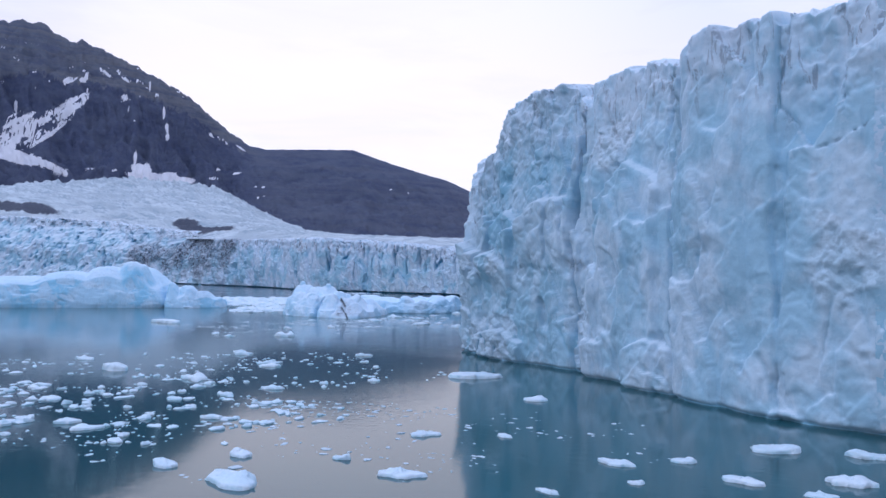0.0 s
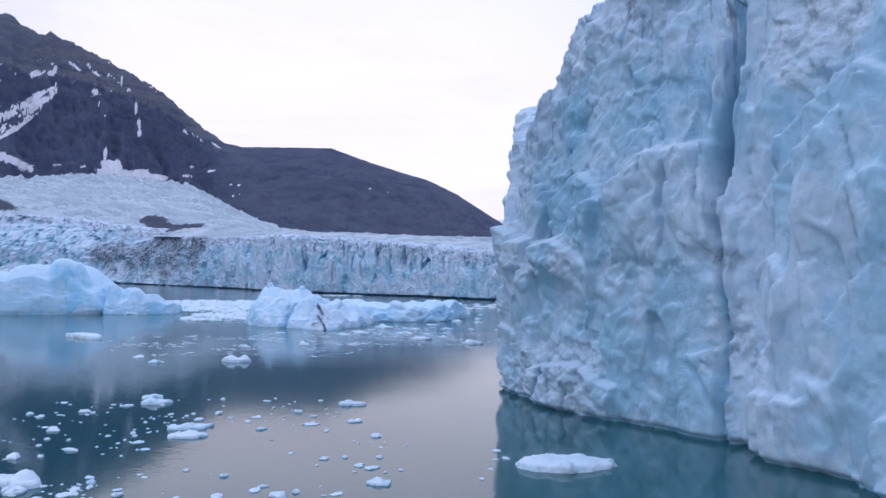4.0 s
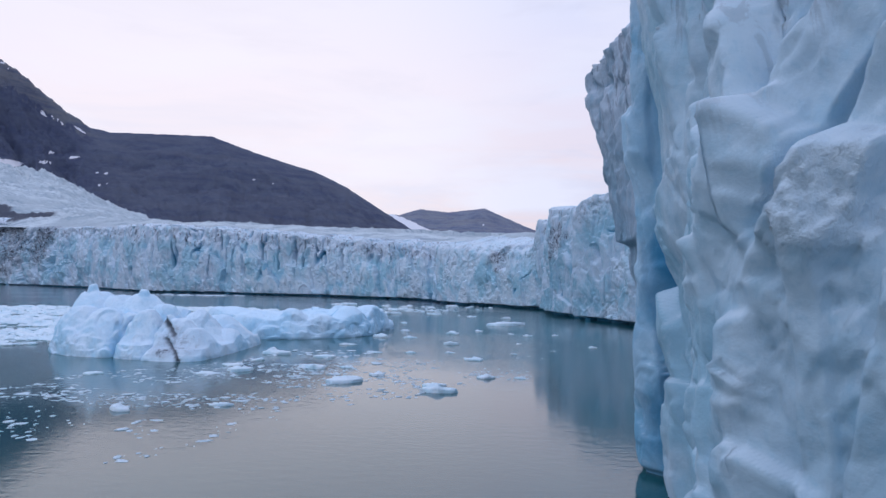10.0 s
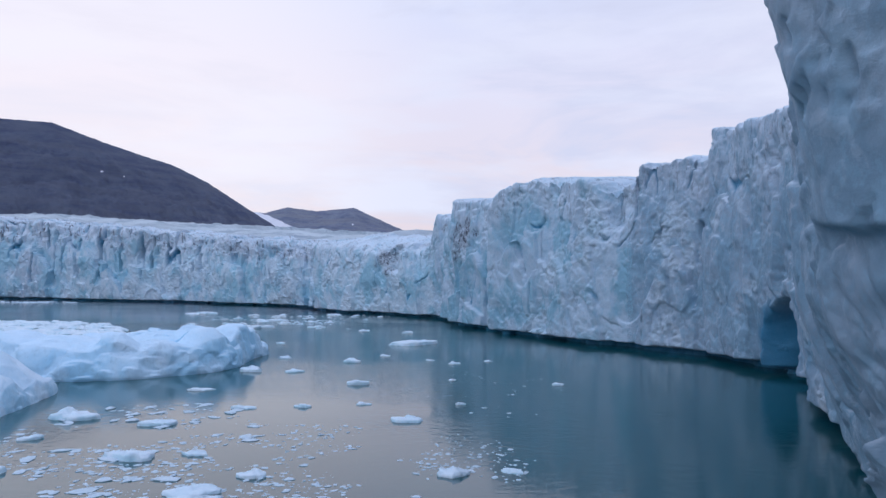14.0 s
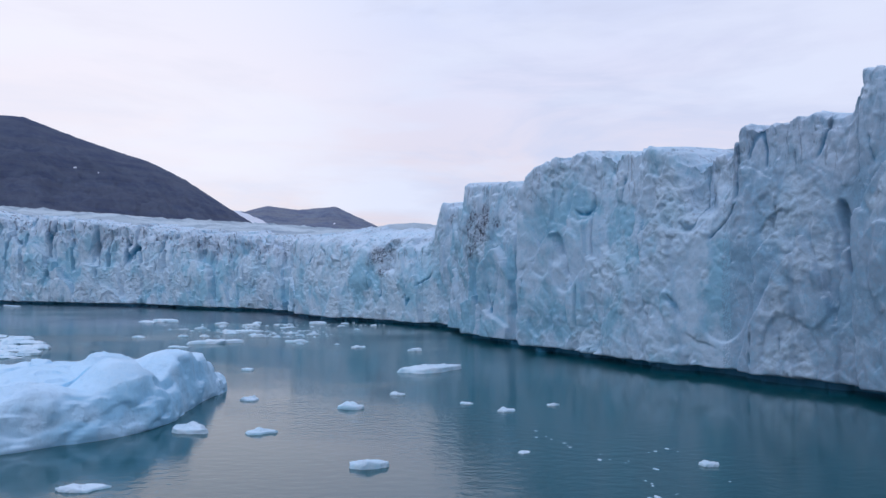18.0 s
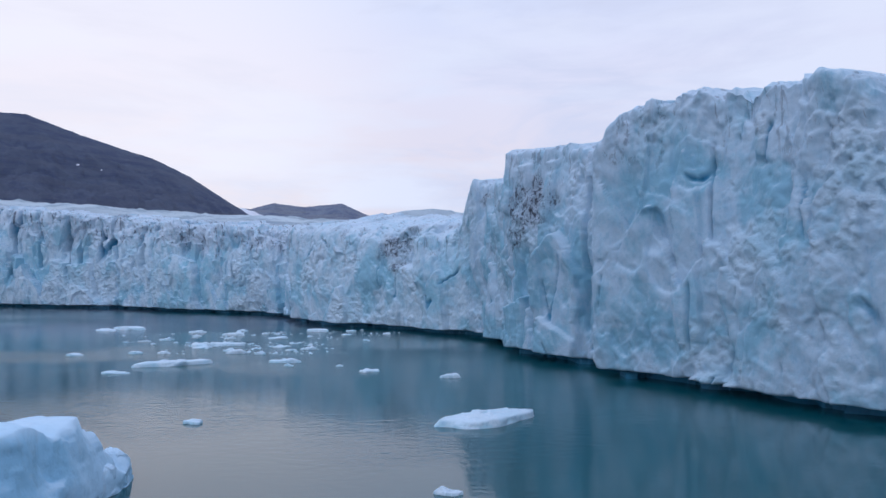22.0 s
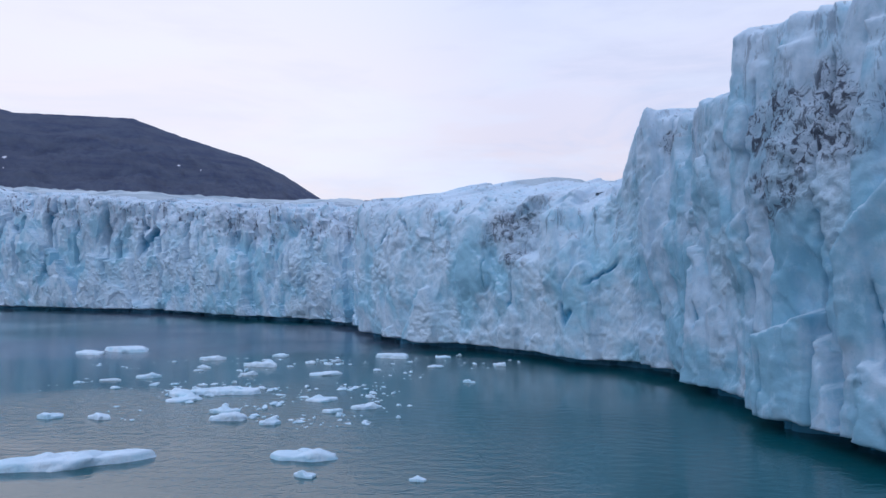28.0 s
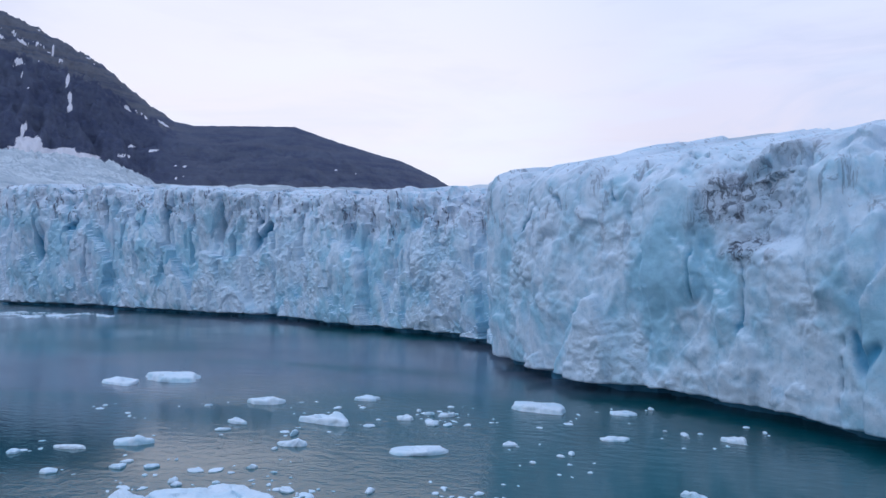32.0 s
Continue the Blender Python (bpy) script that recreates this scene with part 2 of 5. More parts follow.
def mountain_rock(name, k):
    m = Nodes(name)
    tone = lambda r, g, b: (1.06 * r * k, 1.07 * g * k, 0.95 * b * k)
    big, mid, fine = m.noise(0.0035, 6, 0.6), m.noise(0.014, 8, 0.68, (1, 1, 1.8)), m.noise(0.07, 7, 0.75)
    c = m.mix(m.rang(big, 0.35, 0.65), tone(0.066, 0.080, 0.142), tone(0.086, 0.100, 0.168))
    c = m.mix(m.rang(mid, 0.40, 0.68), c, tone(0.125, 0.142, 0.200))
    strata = m.noise(0.010, 7, 0.7, (0.25, 0.25, 5.0), 0.6)
    c = m.mix(m.rang(strata, 0.42, 0.60), c, tone(0.128, 0.136, 0.180))
    c = m.mix(m.rang(m.attr("scree"), 0.3, 0.7, 0.0, 0.9), c, m.mix(m.rang(mid, 0.4, 0.6), tone(0.052, 0.064, 0.128), tone(0.072, 0.086, 0.152)))
    c = m.mix(m.math("MULTIPLY", m.rang(fine, 0.5, 0.72), 0.35), c, (0.062, 0.062, 0.092))
    s = m.math("ADD", m.attr("snow"), m.math("MULTIPLY", m.math("SUBTRACT", fine, 0.44), 0.8))
    c = m.mix(m.rang(s, 0.47, 0.56), c, (0.78, 0.80, 0.86))
    return m.done(c, 0.9, m.bump(m.math("ADD", fine, m.math("MULTIPLY", mid, 3.0)), 0.6, 12.0), 0.1)


def sea_water():
    m = Nodes("silty_glacial_water")
    sep = m.nt.nodes.new("ShaderNodeSeparateXYZ")
    m.link(m.geo.outputs["Position"], sep.inputs[0])
    calm = m.math("ADD", 0.06, m.math("MULTIPLY", m.rang(m.noise(0.018, 4, 0.5, (1, 1.5, 1)), 0.40, 0.62, 0.12, 1.0), m.math("ADD", m.rang(sep.outputs["Y"], -20, 45, 0.25, 1.0), m.rang(sep.outputs["Y"], 90, 150, 0.0, 1.1))))
    silt = m.noise(0.012, 4, 0.5)
    c = m.mix(m.rang(silt, 0.3, 0.7), (0.007, 0.062, 0.075), (0.013, 0.084, 0.097))
    # paler grey-blue bands on the water towards the far front
    pale_bands = m.math("MULTIPLY", m.rang(m.noise(0.022, 5, 0.6, (0.5, 1.5, 1), 0.6), 0.40, 0.56), m.rang(sep.outputs["Y"], 158, 185))
    c = m.mix(m.math("MULTIPLY", pale_bands, 0.9), c, (0.115, 0.135, 0.185))
    w1 = m.noise(0.9, 3, 0.5, (1, 1.7, 1))
    w2 = m.noise(3.2, 3, 0.55, (1, 1.5, 1))
    h = m.math("MULTIPLY", m.math("ADD", w1, m.math("MULTIPLY", w2, 0.35)), calm)
    m.p.inputs["IOR"].default_value = 1.72
    return m.done(c, 0.08, m.bump(h, 0.34, 0.12), 0.5)


ICE = glacier_ice("blue_white_glacier_ice", (0.53, 0.67, 0.775), (0.37, 0.57, 0.70), (0.07, 0.34, 0.50))
# corner, wall and buttress ice are darker copies: their shade is in the colour
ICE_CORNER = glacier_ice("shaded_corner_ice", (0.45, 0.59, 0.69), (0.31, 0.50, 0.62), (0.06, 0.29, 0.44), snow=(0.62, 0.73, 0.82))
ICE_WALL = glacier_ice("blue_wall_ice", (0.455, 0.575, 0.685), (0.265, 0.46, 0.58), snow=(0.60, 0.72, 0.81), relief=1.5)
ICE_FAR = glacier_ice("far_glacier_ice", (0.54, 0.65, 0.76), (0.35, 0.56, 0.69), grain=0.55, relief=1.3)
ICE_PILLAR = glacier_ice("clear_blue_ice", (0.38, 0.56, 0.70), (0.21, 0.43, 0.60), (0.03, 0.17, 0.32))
# brighter copy of the wall ice, with the front's light put into the colour
ICE_BRIGHT = glacier_ice("bright_white_blue_ice", (0.555, 0.675, 0.77), (0.335, 0.555, 0.68), snow=(0.66, 0.78, 0.87), relief=1.5)
ICE_SHADED = glacier_ice("shaded_grey_blue_ice", (0.325, 0.425, 0.53), (0.235, 0.36, 0.47), (0.04, 0.20, 0.35), relief=1.7)
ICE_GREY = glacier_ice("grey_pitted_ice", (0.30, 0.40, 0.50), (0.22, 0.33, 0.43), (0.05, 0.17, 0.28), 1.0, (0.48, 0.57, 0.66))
BERG_ICE = glacier_ice("iceberg_ice", (0.58, 0.75, 0.88), (0.42, 0.66, 0.84), (0.03, 0.04, 0.06), 1.4, (0.68, 0.80, 0.92))
SLAB_ICE = glacier_ice("pale_blue_slab_ice", (0.56, 0.76, 0.92), (0.42, 0.68, 0.88), (0.03, 0.04, 0.06), 0.9, (0.66, 0.81, 0.94))
BLUE_BERG_ICE = glacier_ice("clear_blue_iceberg_ice", (0.46, 0.69, 0.87), (0.30, 0.60, 0.82), (0.03, 0.04, 0.06), 0.8, (0.68, 0.80, 0.92))
FLOE_ICE = glacier_ice("floe_ice", (0.68, 0.79, 0.86), (0.50, 0.70, 0.80), (0.3, 0.5, 0.6), 2.5)
BRASH_ICE = glacier_ice("wet_brash_ice", (0.42, 0.51, 0.57), (0.27, 0.38, 0.44), (0.3, 0.5, 0.6), 2.5)
TOP_ICE, ROCK, WATER = glacier_top(), mountain_rock("dark_slate_and_snow", 1.15), sea_water()
# lighter copy of the rock: distance haze is put into its colour
HAZED_ROCK = mountain_rock("hazed_slate_and_snow", 1.7)


# ---- number fields ----
def hash3(i, j, k, seed):
    h = (i.astype(np.uint32) * np.uint32(374761393)) ^ (j.astype(np.uint32) * np.uint32(668265263)) ^ (k.astype(np.uint32) * np.uint32(2147483647 - 58)) ^ np.uint32(seed * 974711 + 12345)
    h = (h ^ (h >> np.uint32(13))) * np.uint32(1274126177)
    h = (h ^ (h >> np.uint32(16))) * np.uint32(2246822519)
    return h ^ (h >> np.uint32(15))


def unit(h):
    return (h & np.uint32(0xFFFFFF)).astype(np.float32) / np.float32(0xFFFFFF)


def vnoise(p, seed=0):
    """Smooth gradient noise of the points p (n, 3), about -1 to 1."""
    f = np.floor(p).astype(np.int64)
    q = (p - f).astype(np.float32)
    u = q * q * q * (q * (q * 6 - 15) + 10)
    out = np.zeros(len(p), np.float32)
    for dx in (0, 1):
        for dy in (0, 1):
            for dz in (0, 1):
                h = hash3(f[:, 0] + dx, f[:, 1] + dy, f[:, 2] + dz, seed)
                gx, gy, gz = ((h & np.uint32(1023)).astype(np.float32) / 511.5 - 1, ((h >> np.uint32(10)) & np.uint32(1023)).astype(np.float32) / 511.5 - 1, ((h >> np.uint32(20)) & np.uint32(1023)).astype(np.float32) / 511.5 - 1)
                w = (u[:, 0] if dx else 1 - u[:, 0]) * (u[:, 1] if dy else 1 - u[:, 1]) * (u[:, 2] if dz else 1 - u[:, 2])
                out += w * (gx * (q[:, 0] - dx) + gy * (q[:, 1] - dy) + gz * (q[:, 2] - dz))
    return out * 1.4


def fbm(p, octaves=4, gain=0.5, seed=0, ridged=False):
    a, s, out = 1.0, 1.0, np.zeros(len(p), np.float32)
    for o in range(octaves):
        v = vnoise(p * s, seed + o)
        out += a * ((1 - 2 * np.abs(v)) if ridged else v)
        a, s = a * gain, s * 2.03
    return out


def blocks(p, seed=0, tilt=0.5, jump=0.5, crisp=22.0, rise=0.0):
    """Broken ice: the cell of each point gives it a tilted face; also the distance to the cell's edge."""
    f = np.floor(p).astype(np.int64)
    d1, d2 = np.full(len(p), 9.0, np.float32), np.full(len(p), 9.0, np.float32)
    face, total = np.zeros(len(p), np.float32), np.zeros(len(p), np.float32)
    for dx in (-1, 0, 1):
        for dy in (-1, 0, 1):
            for dz in (-1, 0, 1):
                c = f + np.array((dx, dy, dz))
                h = hash3(c[:, 0], c[:, 1], c[:, 2], seed)
                h2, h3 = hash3(c[:, 0], c[:, 1], c[:, 2], seed + 31), hash3(c[:, 0], c[:, 1], c[:, 2], seed + 57)
                r = np.stack((unit(h), unit(h2), unit(h3)), 1)
                q = (p - c - r).astype(np.float32)
                d = np.sqrt((q * q).sum(1))
                g = np.stack((unit(h >> np.uint32(7)), unit(h2 >> np.uint32(7)), unit(h3 >> np.uint32(7))), 1) * 2 - 1
                v = (q * g).sum(1) * tilt * 2 + rise * q[:, 2] + (unit(h2 >> np.uint32(5)) - 0.5) * jump
                near = d < d1
                d2 = np.where(near, d1, np.minimum(d2, d))
                w = np.exp(-crisp * d)
                face += w * v
                total += w
                d1 = np.where(near, d, d1)
    return face / np.maximum(total, 1e-12), d1, d2 - d1


def shards(s, z, size, aspect, seed):
    """Overlapping ice plates on a face with coordinates s, z: each a flat shield with a broken roof-shaped top and steep sides; 0 to about 1.3."""
    p = np.c_[s / size, z / (size * aspect), np.zeros(len(s))]
    p = p + 0.07 * np.c_[vnoise(p * 2.3 + 11, seed + 71), vnoise(p * 2.3 + 23, seed + 72), p[:, 2]] + 0.025 * np.c_[vnoise(p * 9 + 11, seed + 73), vnoise(p * 9 + 23, seed + 74), p[:, 2]]
    u, v = p[:, 0].astype(np.float32), p[:, 1].astype(np.float32)
    fu, fv = np.floor(u).astype(np.int64), np.floor(v).astype(np.int64)
    best, second = np.zeros(len(s), np.float32), np.zeros(len(s), np.float32)
    for du in (-1, 0, 1):
        for dv in (-1, 0, 1):
            i, j = fu + du, fv + dv
            h = [hash3(i, j, j * 0 + k, seed) for k in range(4)]
            r = [unit(x) for x in h] + [unit(x >> np.uint32(7)) for x in h] + [unit((x >> np.uint32(3)) * np.uint32(2654435761)) for x in h[:3]]
            y = v - j - r[1]
            x = u - i - r[0] + (r[2] - 0.5) * 0.7 * y
            o = 0.35 + 0.65 * r[3]
            face = o + (r[4] - 0.5) * 0.7 * x + (r[5] - 0.2) * 0.5 * y - 0.55 * x * x - 0.3 * y * y
            top = 0.15 + 0.5 * r[6]
            kt, ks = 36 + 50 * r[8], 14 + 26 * r[9]
            roof = o - kt * (y - top + np.where(x < 0.2 * (r[10] - 0.5), -(0.1 + 1.3 * r[7]) * x, (0.1 + 1.3 * r[10]) * x))
            side = o - ks * (np.abs(x) - 0.42 - 0.3 * r[8])
            low = o + 1.8 * (y + 0.4)
            plate = np.minimum(np.minimum(face, roof), np.minimum(side, low))
            second = np.maximum(second, np.minimum(best, plate))
            best = np.maximum(best, plate)
    return best, np.clip(1 - (best - second) / 0.22, 0, 1) * (second > 0.03)


def smooth(a, b, x):
    t = np.clip((x - a) / (b - a), 0, 1)
    return t * t * (3 - 2 * t)


def grid_mesh(name, P, material, attrs=None, keep=None, facets=False):
    """A mesh of a grid of points P (rows, columns, 3); keep: which of its cells stay."""
    nr, nc = P.shape[:2]
    idx = np.arange(nr * nc).reshape(nr, nc)
    q = np.stack((idx[:-1, :-1], idx[:-1, 1:], idx[1:, 1:], idx[1:, :-1]), -1)
    q = q[keep] if keep is not None else q.reshape(-1, 4)
    used, inv = np.unique(q, return_inverse=True)
    inv = inv.reshape(-1, 4)
    me = bpy.data.meshes.new(name)
    me.vertices.add(len(used))
    me.vertices.foreach_set("co", P.reshape(-1, 3)[used].astype(np.float32).ravel())
    me.loops.add(inv.size)
    me.loops.foreach_set("vertex_index", inv.astype(np.int32).ravel())
    me.polygons.add(len(inv))
    me.polygons.foreach_set("loop_start", np.arange(0, inv.size, 4, dtype=np.int32))
    me.polygons.foreach_set("use_smooth", np.full(len(inv), not facets))
    for key, v in (attrs or {}).items():
        a = me.attributes.new(key, "FLOAT", "POINT")
        a.data.foreach_set("value", v.ravel()[used].astype(np.float32))
    me.materials.append(material)
    me.update()
    me.validate()
    return me


# ---- sea ----
def sea():
    ring = [0, 60, 150, 300, 600, 1200, 2400, 4800]
    ang = np.radians(np.linspace(0, 360, 97))
    P = np.array([[(r * np.sin(a), 60 + r * np.cos(a), 0.0) for a in ang] for r in ring])
    tagged(new("water", grid_mesh("water", P[:, ::-1], WATER)), "calm teal glacial sea with faint ripples", "water", kind="structure")


sea()

# ---- the glacier front: plan nodes of x, y, crest height, lean at mid height and at the crest (metres outwards) ----
FRONT_A = [
    (150, -125, 31, 0, -1), (80, -90, 31, 0, -1), (51, -75, 31.5, 0, -1), (43.5, -71, 32, 0, -1), (39.2, -64.8, 32, 0, -0.5), (38.2, -63.3, 30, 0, -1),
    (36, -60.3, 32.2, 0, -1), (31.5, -54.7, 33, 0, -1), (28.2, -50.9, 33.2, 0, -1), (26.7, -49.3, 29.5, 0, -1), (24.6, -47.6, 34.4, 0, -1),
    (20, -44.8, 34.6, 0.3, -1), (16.8, -41.6, 34.6, 0, -1), (14.2, -38.8, 33, 0, -1), (12, -36, 28.0, 0, -0.5), (10.6, -34.6, 25.2, 0, 0), (8.8, -33, 22.6, 0, 0),
    (9.8, -29, 26, 0, 0.5), (11, -24, 28, 0, 1),
]
FRONT_B = [
    (11.4, -19, 30, 0, 0.5), (12.8, -15.6, 30, 0, 0), (9.9, -13, 31, 0, 0), (11.0, -10.5, 31, 0, 0), (13.2, -6, 29, 1.6, 1.2), (16, 0, 27, 5.6, 8.8),
    (18.8, 7.5, 25.5, 3.6, 3.2), (22, 14, 26, 3.5, 4), (28, 25.5, 27, 2, 2), (35, 40, 29, 0.5, 0.5), (41, 50, 31, 0, 0), (43.2, 60, 31.6, 0, -1),
    (43.9, 70, 32.4, 0, -1), (43.4, 76.6, 33, 0, -1), (43, 77.6, 29.6, 0, -1.5), (40, 83, 30, 0, -1.5), (36.4, 87.9, 30, 0, -1.5),
]
FRONT_C = [
    (35.4, 89.1, 26.8, 0, -2), (32.5, 93, 26.4, 0, -2), (29.5, 97.5, 28.5, 0, -1.5), (26.5, 108, 29.9, 0, -1), (23, 113, 30.8, 0, -0.5), (20.2, 116.4, 28.6, 0.3, 0),
    (17.3, 119.2, 25, 0.3, 0), (21, 121, 26, 0, -1), (19.4, 127.5, 27, 0, -2), (15.2, 135, 28, 0, -3), (14, 138, 28.4, 0, -3), (12.2, 148.4, 30, 0, -0.6),
    (12.2, 149.0, 25.6, 0, -0.5), (12.5, 156, 26, 0, -0.5), (12.9, 164, 26.4, 0, -1), (11.2, 166.6, 28.4, 0, 0), (9.6, 168, 26.4, 0, -1), (7, 170.2, 20.6, 0, -2),
]
FRONT_D = [
    (-3, 181, 19.8, 0, -2), (-11, 188.2, 20.5, 0, -1.5), (-19, 195, 21.1, 0, -1), (-26.2, 206.4, 21.6, 0, 0), (-23.4, 208.6, 22, 0, -0.5), (-28, 223, 23, 0, -1),
    (-48, 237, 23.4, 0, -2), (-80, 260, 27, 0, -2), (-103, 269, 29, 0, -2), (-136, 281, 32, 0, -2), (-190, 295, 35, 0, -2), (-256, 355, 38, 0, -3),
    (-350, 418, 42, -1, -6), (-405, 448, 46, -4, -14), (-446, 470, 55, -7, -24), (-560, 465, 68, -10, -34), (-700, 430, 74, -10, -34), (-1000, 330, 78, -8, -30),
]
FRONT = np.array(FRONT_A + FRONT_B + FRONT_C + FRONT_D, float)


def gauss(a, sigma):
    """Smooth the columns of a along its rows; sigma in samples, one a row or one for all."""
    n = max(1, int(3 * sigma))
    k = np.exp(-0.5 * (np.arange(-n, n + 1) / max(sigma, 1e-6)) ** 2)
    k /= k.sum()
    pad = np.concatenate((np.repeat(a[:1], n, 0), a, np.repeat(a[-1:], n, 0)))
    return np.stack([np.convolve(pad[:, c], k, "valid") for c in range(a.shape[1])], 1)


def resample(pts, step):
    d = np.r_[0, np.cumsum(np.hypot(*np.diff(pts[:, :2], axis=0).T))]
    s = np.arange(0, d[-1], step)
    return np.stack([np.interp(s, d, pts[:, c]) for c in range(pts.shape[1])], 1), s


def left_normal(xy):
    t = np.gradient(xy, axis=0)
    n = np.stack((-t[:, 1], t[:, 0]), 1)
    return n / np.maximum(np.linalg.norm(n, axis=1, keepdims=True), 1e-9)


# slabs that stand out from the face: x, y, half width, lowest and highest z, how far out, how pointed, slant, rubble on it
SLABS_A = [
    (10.0, -34.0, 1.3, 11, 19.6, 0.8, 2.5, -0.5, 0), (11.7, -35.8, 1.1, 11.5, 18.6, 1.3, 2, -0.55, 0), (9.6, -33.7, 0.9, 12, 16.2, 0.35, 0.8, 0, 0), (16.0, -40.8, 3.4, 10, 19.8, 1.2, 3, 0, 0), (21.2, -45.6, 2.3, 12.5, 22.4, 0.9, 3, 0, 0), (14.6, -39.0, 5.0, -2, 13.6, 0.6, 2, -0.2, 0),
    (12.9, -37.2, 0.9, 1, 12.0, 0.8, 0.6, 0, 0.2), (10.6, -34.7, 0.5, 3, 13.2, 0.5, 0.5, 0, 0), (16.5, -41.5, 4.6, -2, 4.6, 1.0, 1.5, 0, 1),
]
SLABS_A += [
    (24.6, -47.7, 1.3, 11, 20.6, 0.6, 1, 0, 0), (33.0, -56.6, 5.4, -6, 23.2, 1.0, 4, 0, 0), (32.7, -56.2, 2.4, 4, 19.2, 0.6, 5, 0.08, 0), (30.0, -52.9, 2.3, -2, 4.2, 0.6, 0.6, 0, 0.1),
]
SLABS_B = [
    (29.5, -52.3, 1.7, -2, 12.4, 0.8, 1.5, 0, 0), (36.0, -60.2, 3.0, -2, 5.4, 0.7, 1.5, 0, 0.6), (41.0, -67.3, 5.4, -4, 45, 1.0, 0, 0, 0), (9.8, -29.5, 2.6, -2, 17.0, 0.7, 3, 0, 0),
    (11.0, -23.5, 3.2, 11, 45, 1.1, 0, 0, 0), (11.3, -18.6, 1.9, -2, 10.5, 1.0, 2, 0, 0.3), (9.3, -12.6, 1.4, 16, 45, 0.5, 0, 0, 0), (43.8, 70.8, 5.6, -2, 45, 1.0, 0, 0, 0),
    (17.6, 4.5, 1.6, -2, 5.5, 0.8, 2, 0, 0.2),
]
SLABS_C = [
    (24.3, 111.2, 1.5, 3, 24.5, 0.8, 5, 0.07, 0), (28.0, 103.6, 3.6, -2, 15.2, 1.1, 4, 0.15, 0), (26.3, 108.4, 2.8, -2, 2.4, 1.1, 1, 0, 1), (30.4, 96.2, 2.2, -2, 20.0, 0.8, 3, 0.1, 0.3),
    (16.6, 132.4, 4.0, -2, 17.4, 1.7, 6, 0, 0), (-13.5, 190.3, 2.2, -2, 8.8, 1.3, 5, 0, 0), (-7.6, 185.0, 2.6, 8, 19.0, 0.9, 2, 0, 0), (2.6, 174.9, 2.3, 9, 19.5, 0.9, 2, 0, 0),
    (11.2, 166.8, 1.4, -2, 28.0, 0.9, 3, 0, 0),
]
SLABS_D = [(41.7, 80.0, 1.3, 11, 20.5, 0.7, 4, 0.1, 0), (-24.6, 204.0, 1.6, -2, 24, 0.6, 0, 0, 0), (5.0, 172.4, 2.0, -2, 12, 0.8, 3, 0, 0), (39.0, 84.6, 2.6, -2, 17, 0.8, 3, 0, 0), (12.6, 154.0, 2.0, -2, 21, 0.8, 3, 0, 0), (13.4, 141.0, 1.2, -2, 27, 0.9, 0, 0, 0), (15.2, 134.6, 0.9, 5, 27, 0.7, 0, 0, 0)]
# how high the lower slabs of the corner tower reach before it steps back: x, y, z
STEP_BACK = [(27.5, -50, 34), (26.2, -48.9, 34), (25.5, -48.4, 15.5), (25.0, -48.0, 19.6), (24.3, -47.4, 20.2), (21.5, -45.7, 19.6), (19.4, -44.2, 17.2), (17.0, -41.8, 16.4), (16.2, -41.0, 14.2), (13.8, -38.3, 13.6), (12.4, -36.5, 13.6), (10.4, -34.5, 14.0), (8.8, -33, 16), (9.3, -31, 20), (9.8, -29, 36)]
# crevices and caves: x, y, half width, lowest and highest z, depth, slant
CREVICES_A = [
    (26.8, -49.4, 1.4, 13.5, 45, 7.0, -0.05), (38.3, -63.4, 0.5, 20, 45, 1.4, 0), (26.6, -49.2, 0.4, -2, 15, 0.9, 0), (22.7, -46.4, 1.0, 4.4, 8.6, 0.9, 0.15), (37.3, -62.1, 0.22, 5, 24, 0.8, 0.02),
    (44.2, -71.4, 0.2, 23, 33, 0.7, 0), (12.7, -16.0, 0.9, -2, 45, 4.5, 0), (42.6, 57.0, 4.6, -2, 9.6, 8.0, 0), (32.6, 92.8, 2.6, 19.5, 45, 2.2, 0.15), (-26.4, 213.0, 3.0, -2, 3.6, 3.0, 0),
]
CREVICES_C = [(-76.5, 257.5, 1.4, 12, 20, 2.6, 0.1), (-111, 272, 0.8, 12, 24, 2.2, 0.05), (-120, 275.4, 0.9, 14, 27, 2.4, -0.05), (-130, 279, 1.0, 10, 26, 2.4, 0), (-88, 262.4, 0.7, 16, 45, 2.4, 0)]
CREVICES_B = [
    (42.9, 77.8, 0.7, 12.0, 20.5, 1.6, 0.25), (36.0, 88.4, 0.3, 21, 45, 0.9, 0), (25.5, 109.4, 0.22, 14.5, 25, 0.9, 0.03), (22.1, 114.1, 1.5, 13.5, 18.8, 0.8, 0.15), (-1.4, 179.4, 4.2, 12.5, 20.5, 1.9, 0), (18.9, 128.4, 0.5, 4, 24, 1.1, 0),
    (14.0, 138.2, 0.3, -2, 26, 0.8, 0), (12.3, 146.0, 0.4, -2, 26, 0.9, 0), (12.6, 158.5, 0.4, 6, 30, 0.9, 0), (24.6, 110.6, 0.2, 3, 11, 0.6, 0), (30.0, -53.2, 0.2, 2, 12, 0.5, 0.05), (13.4, -37.8, 0.25, 13, 20, 1.2, -0.6),
]
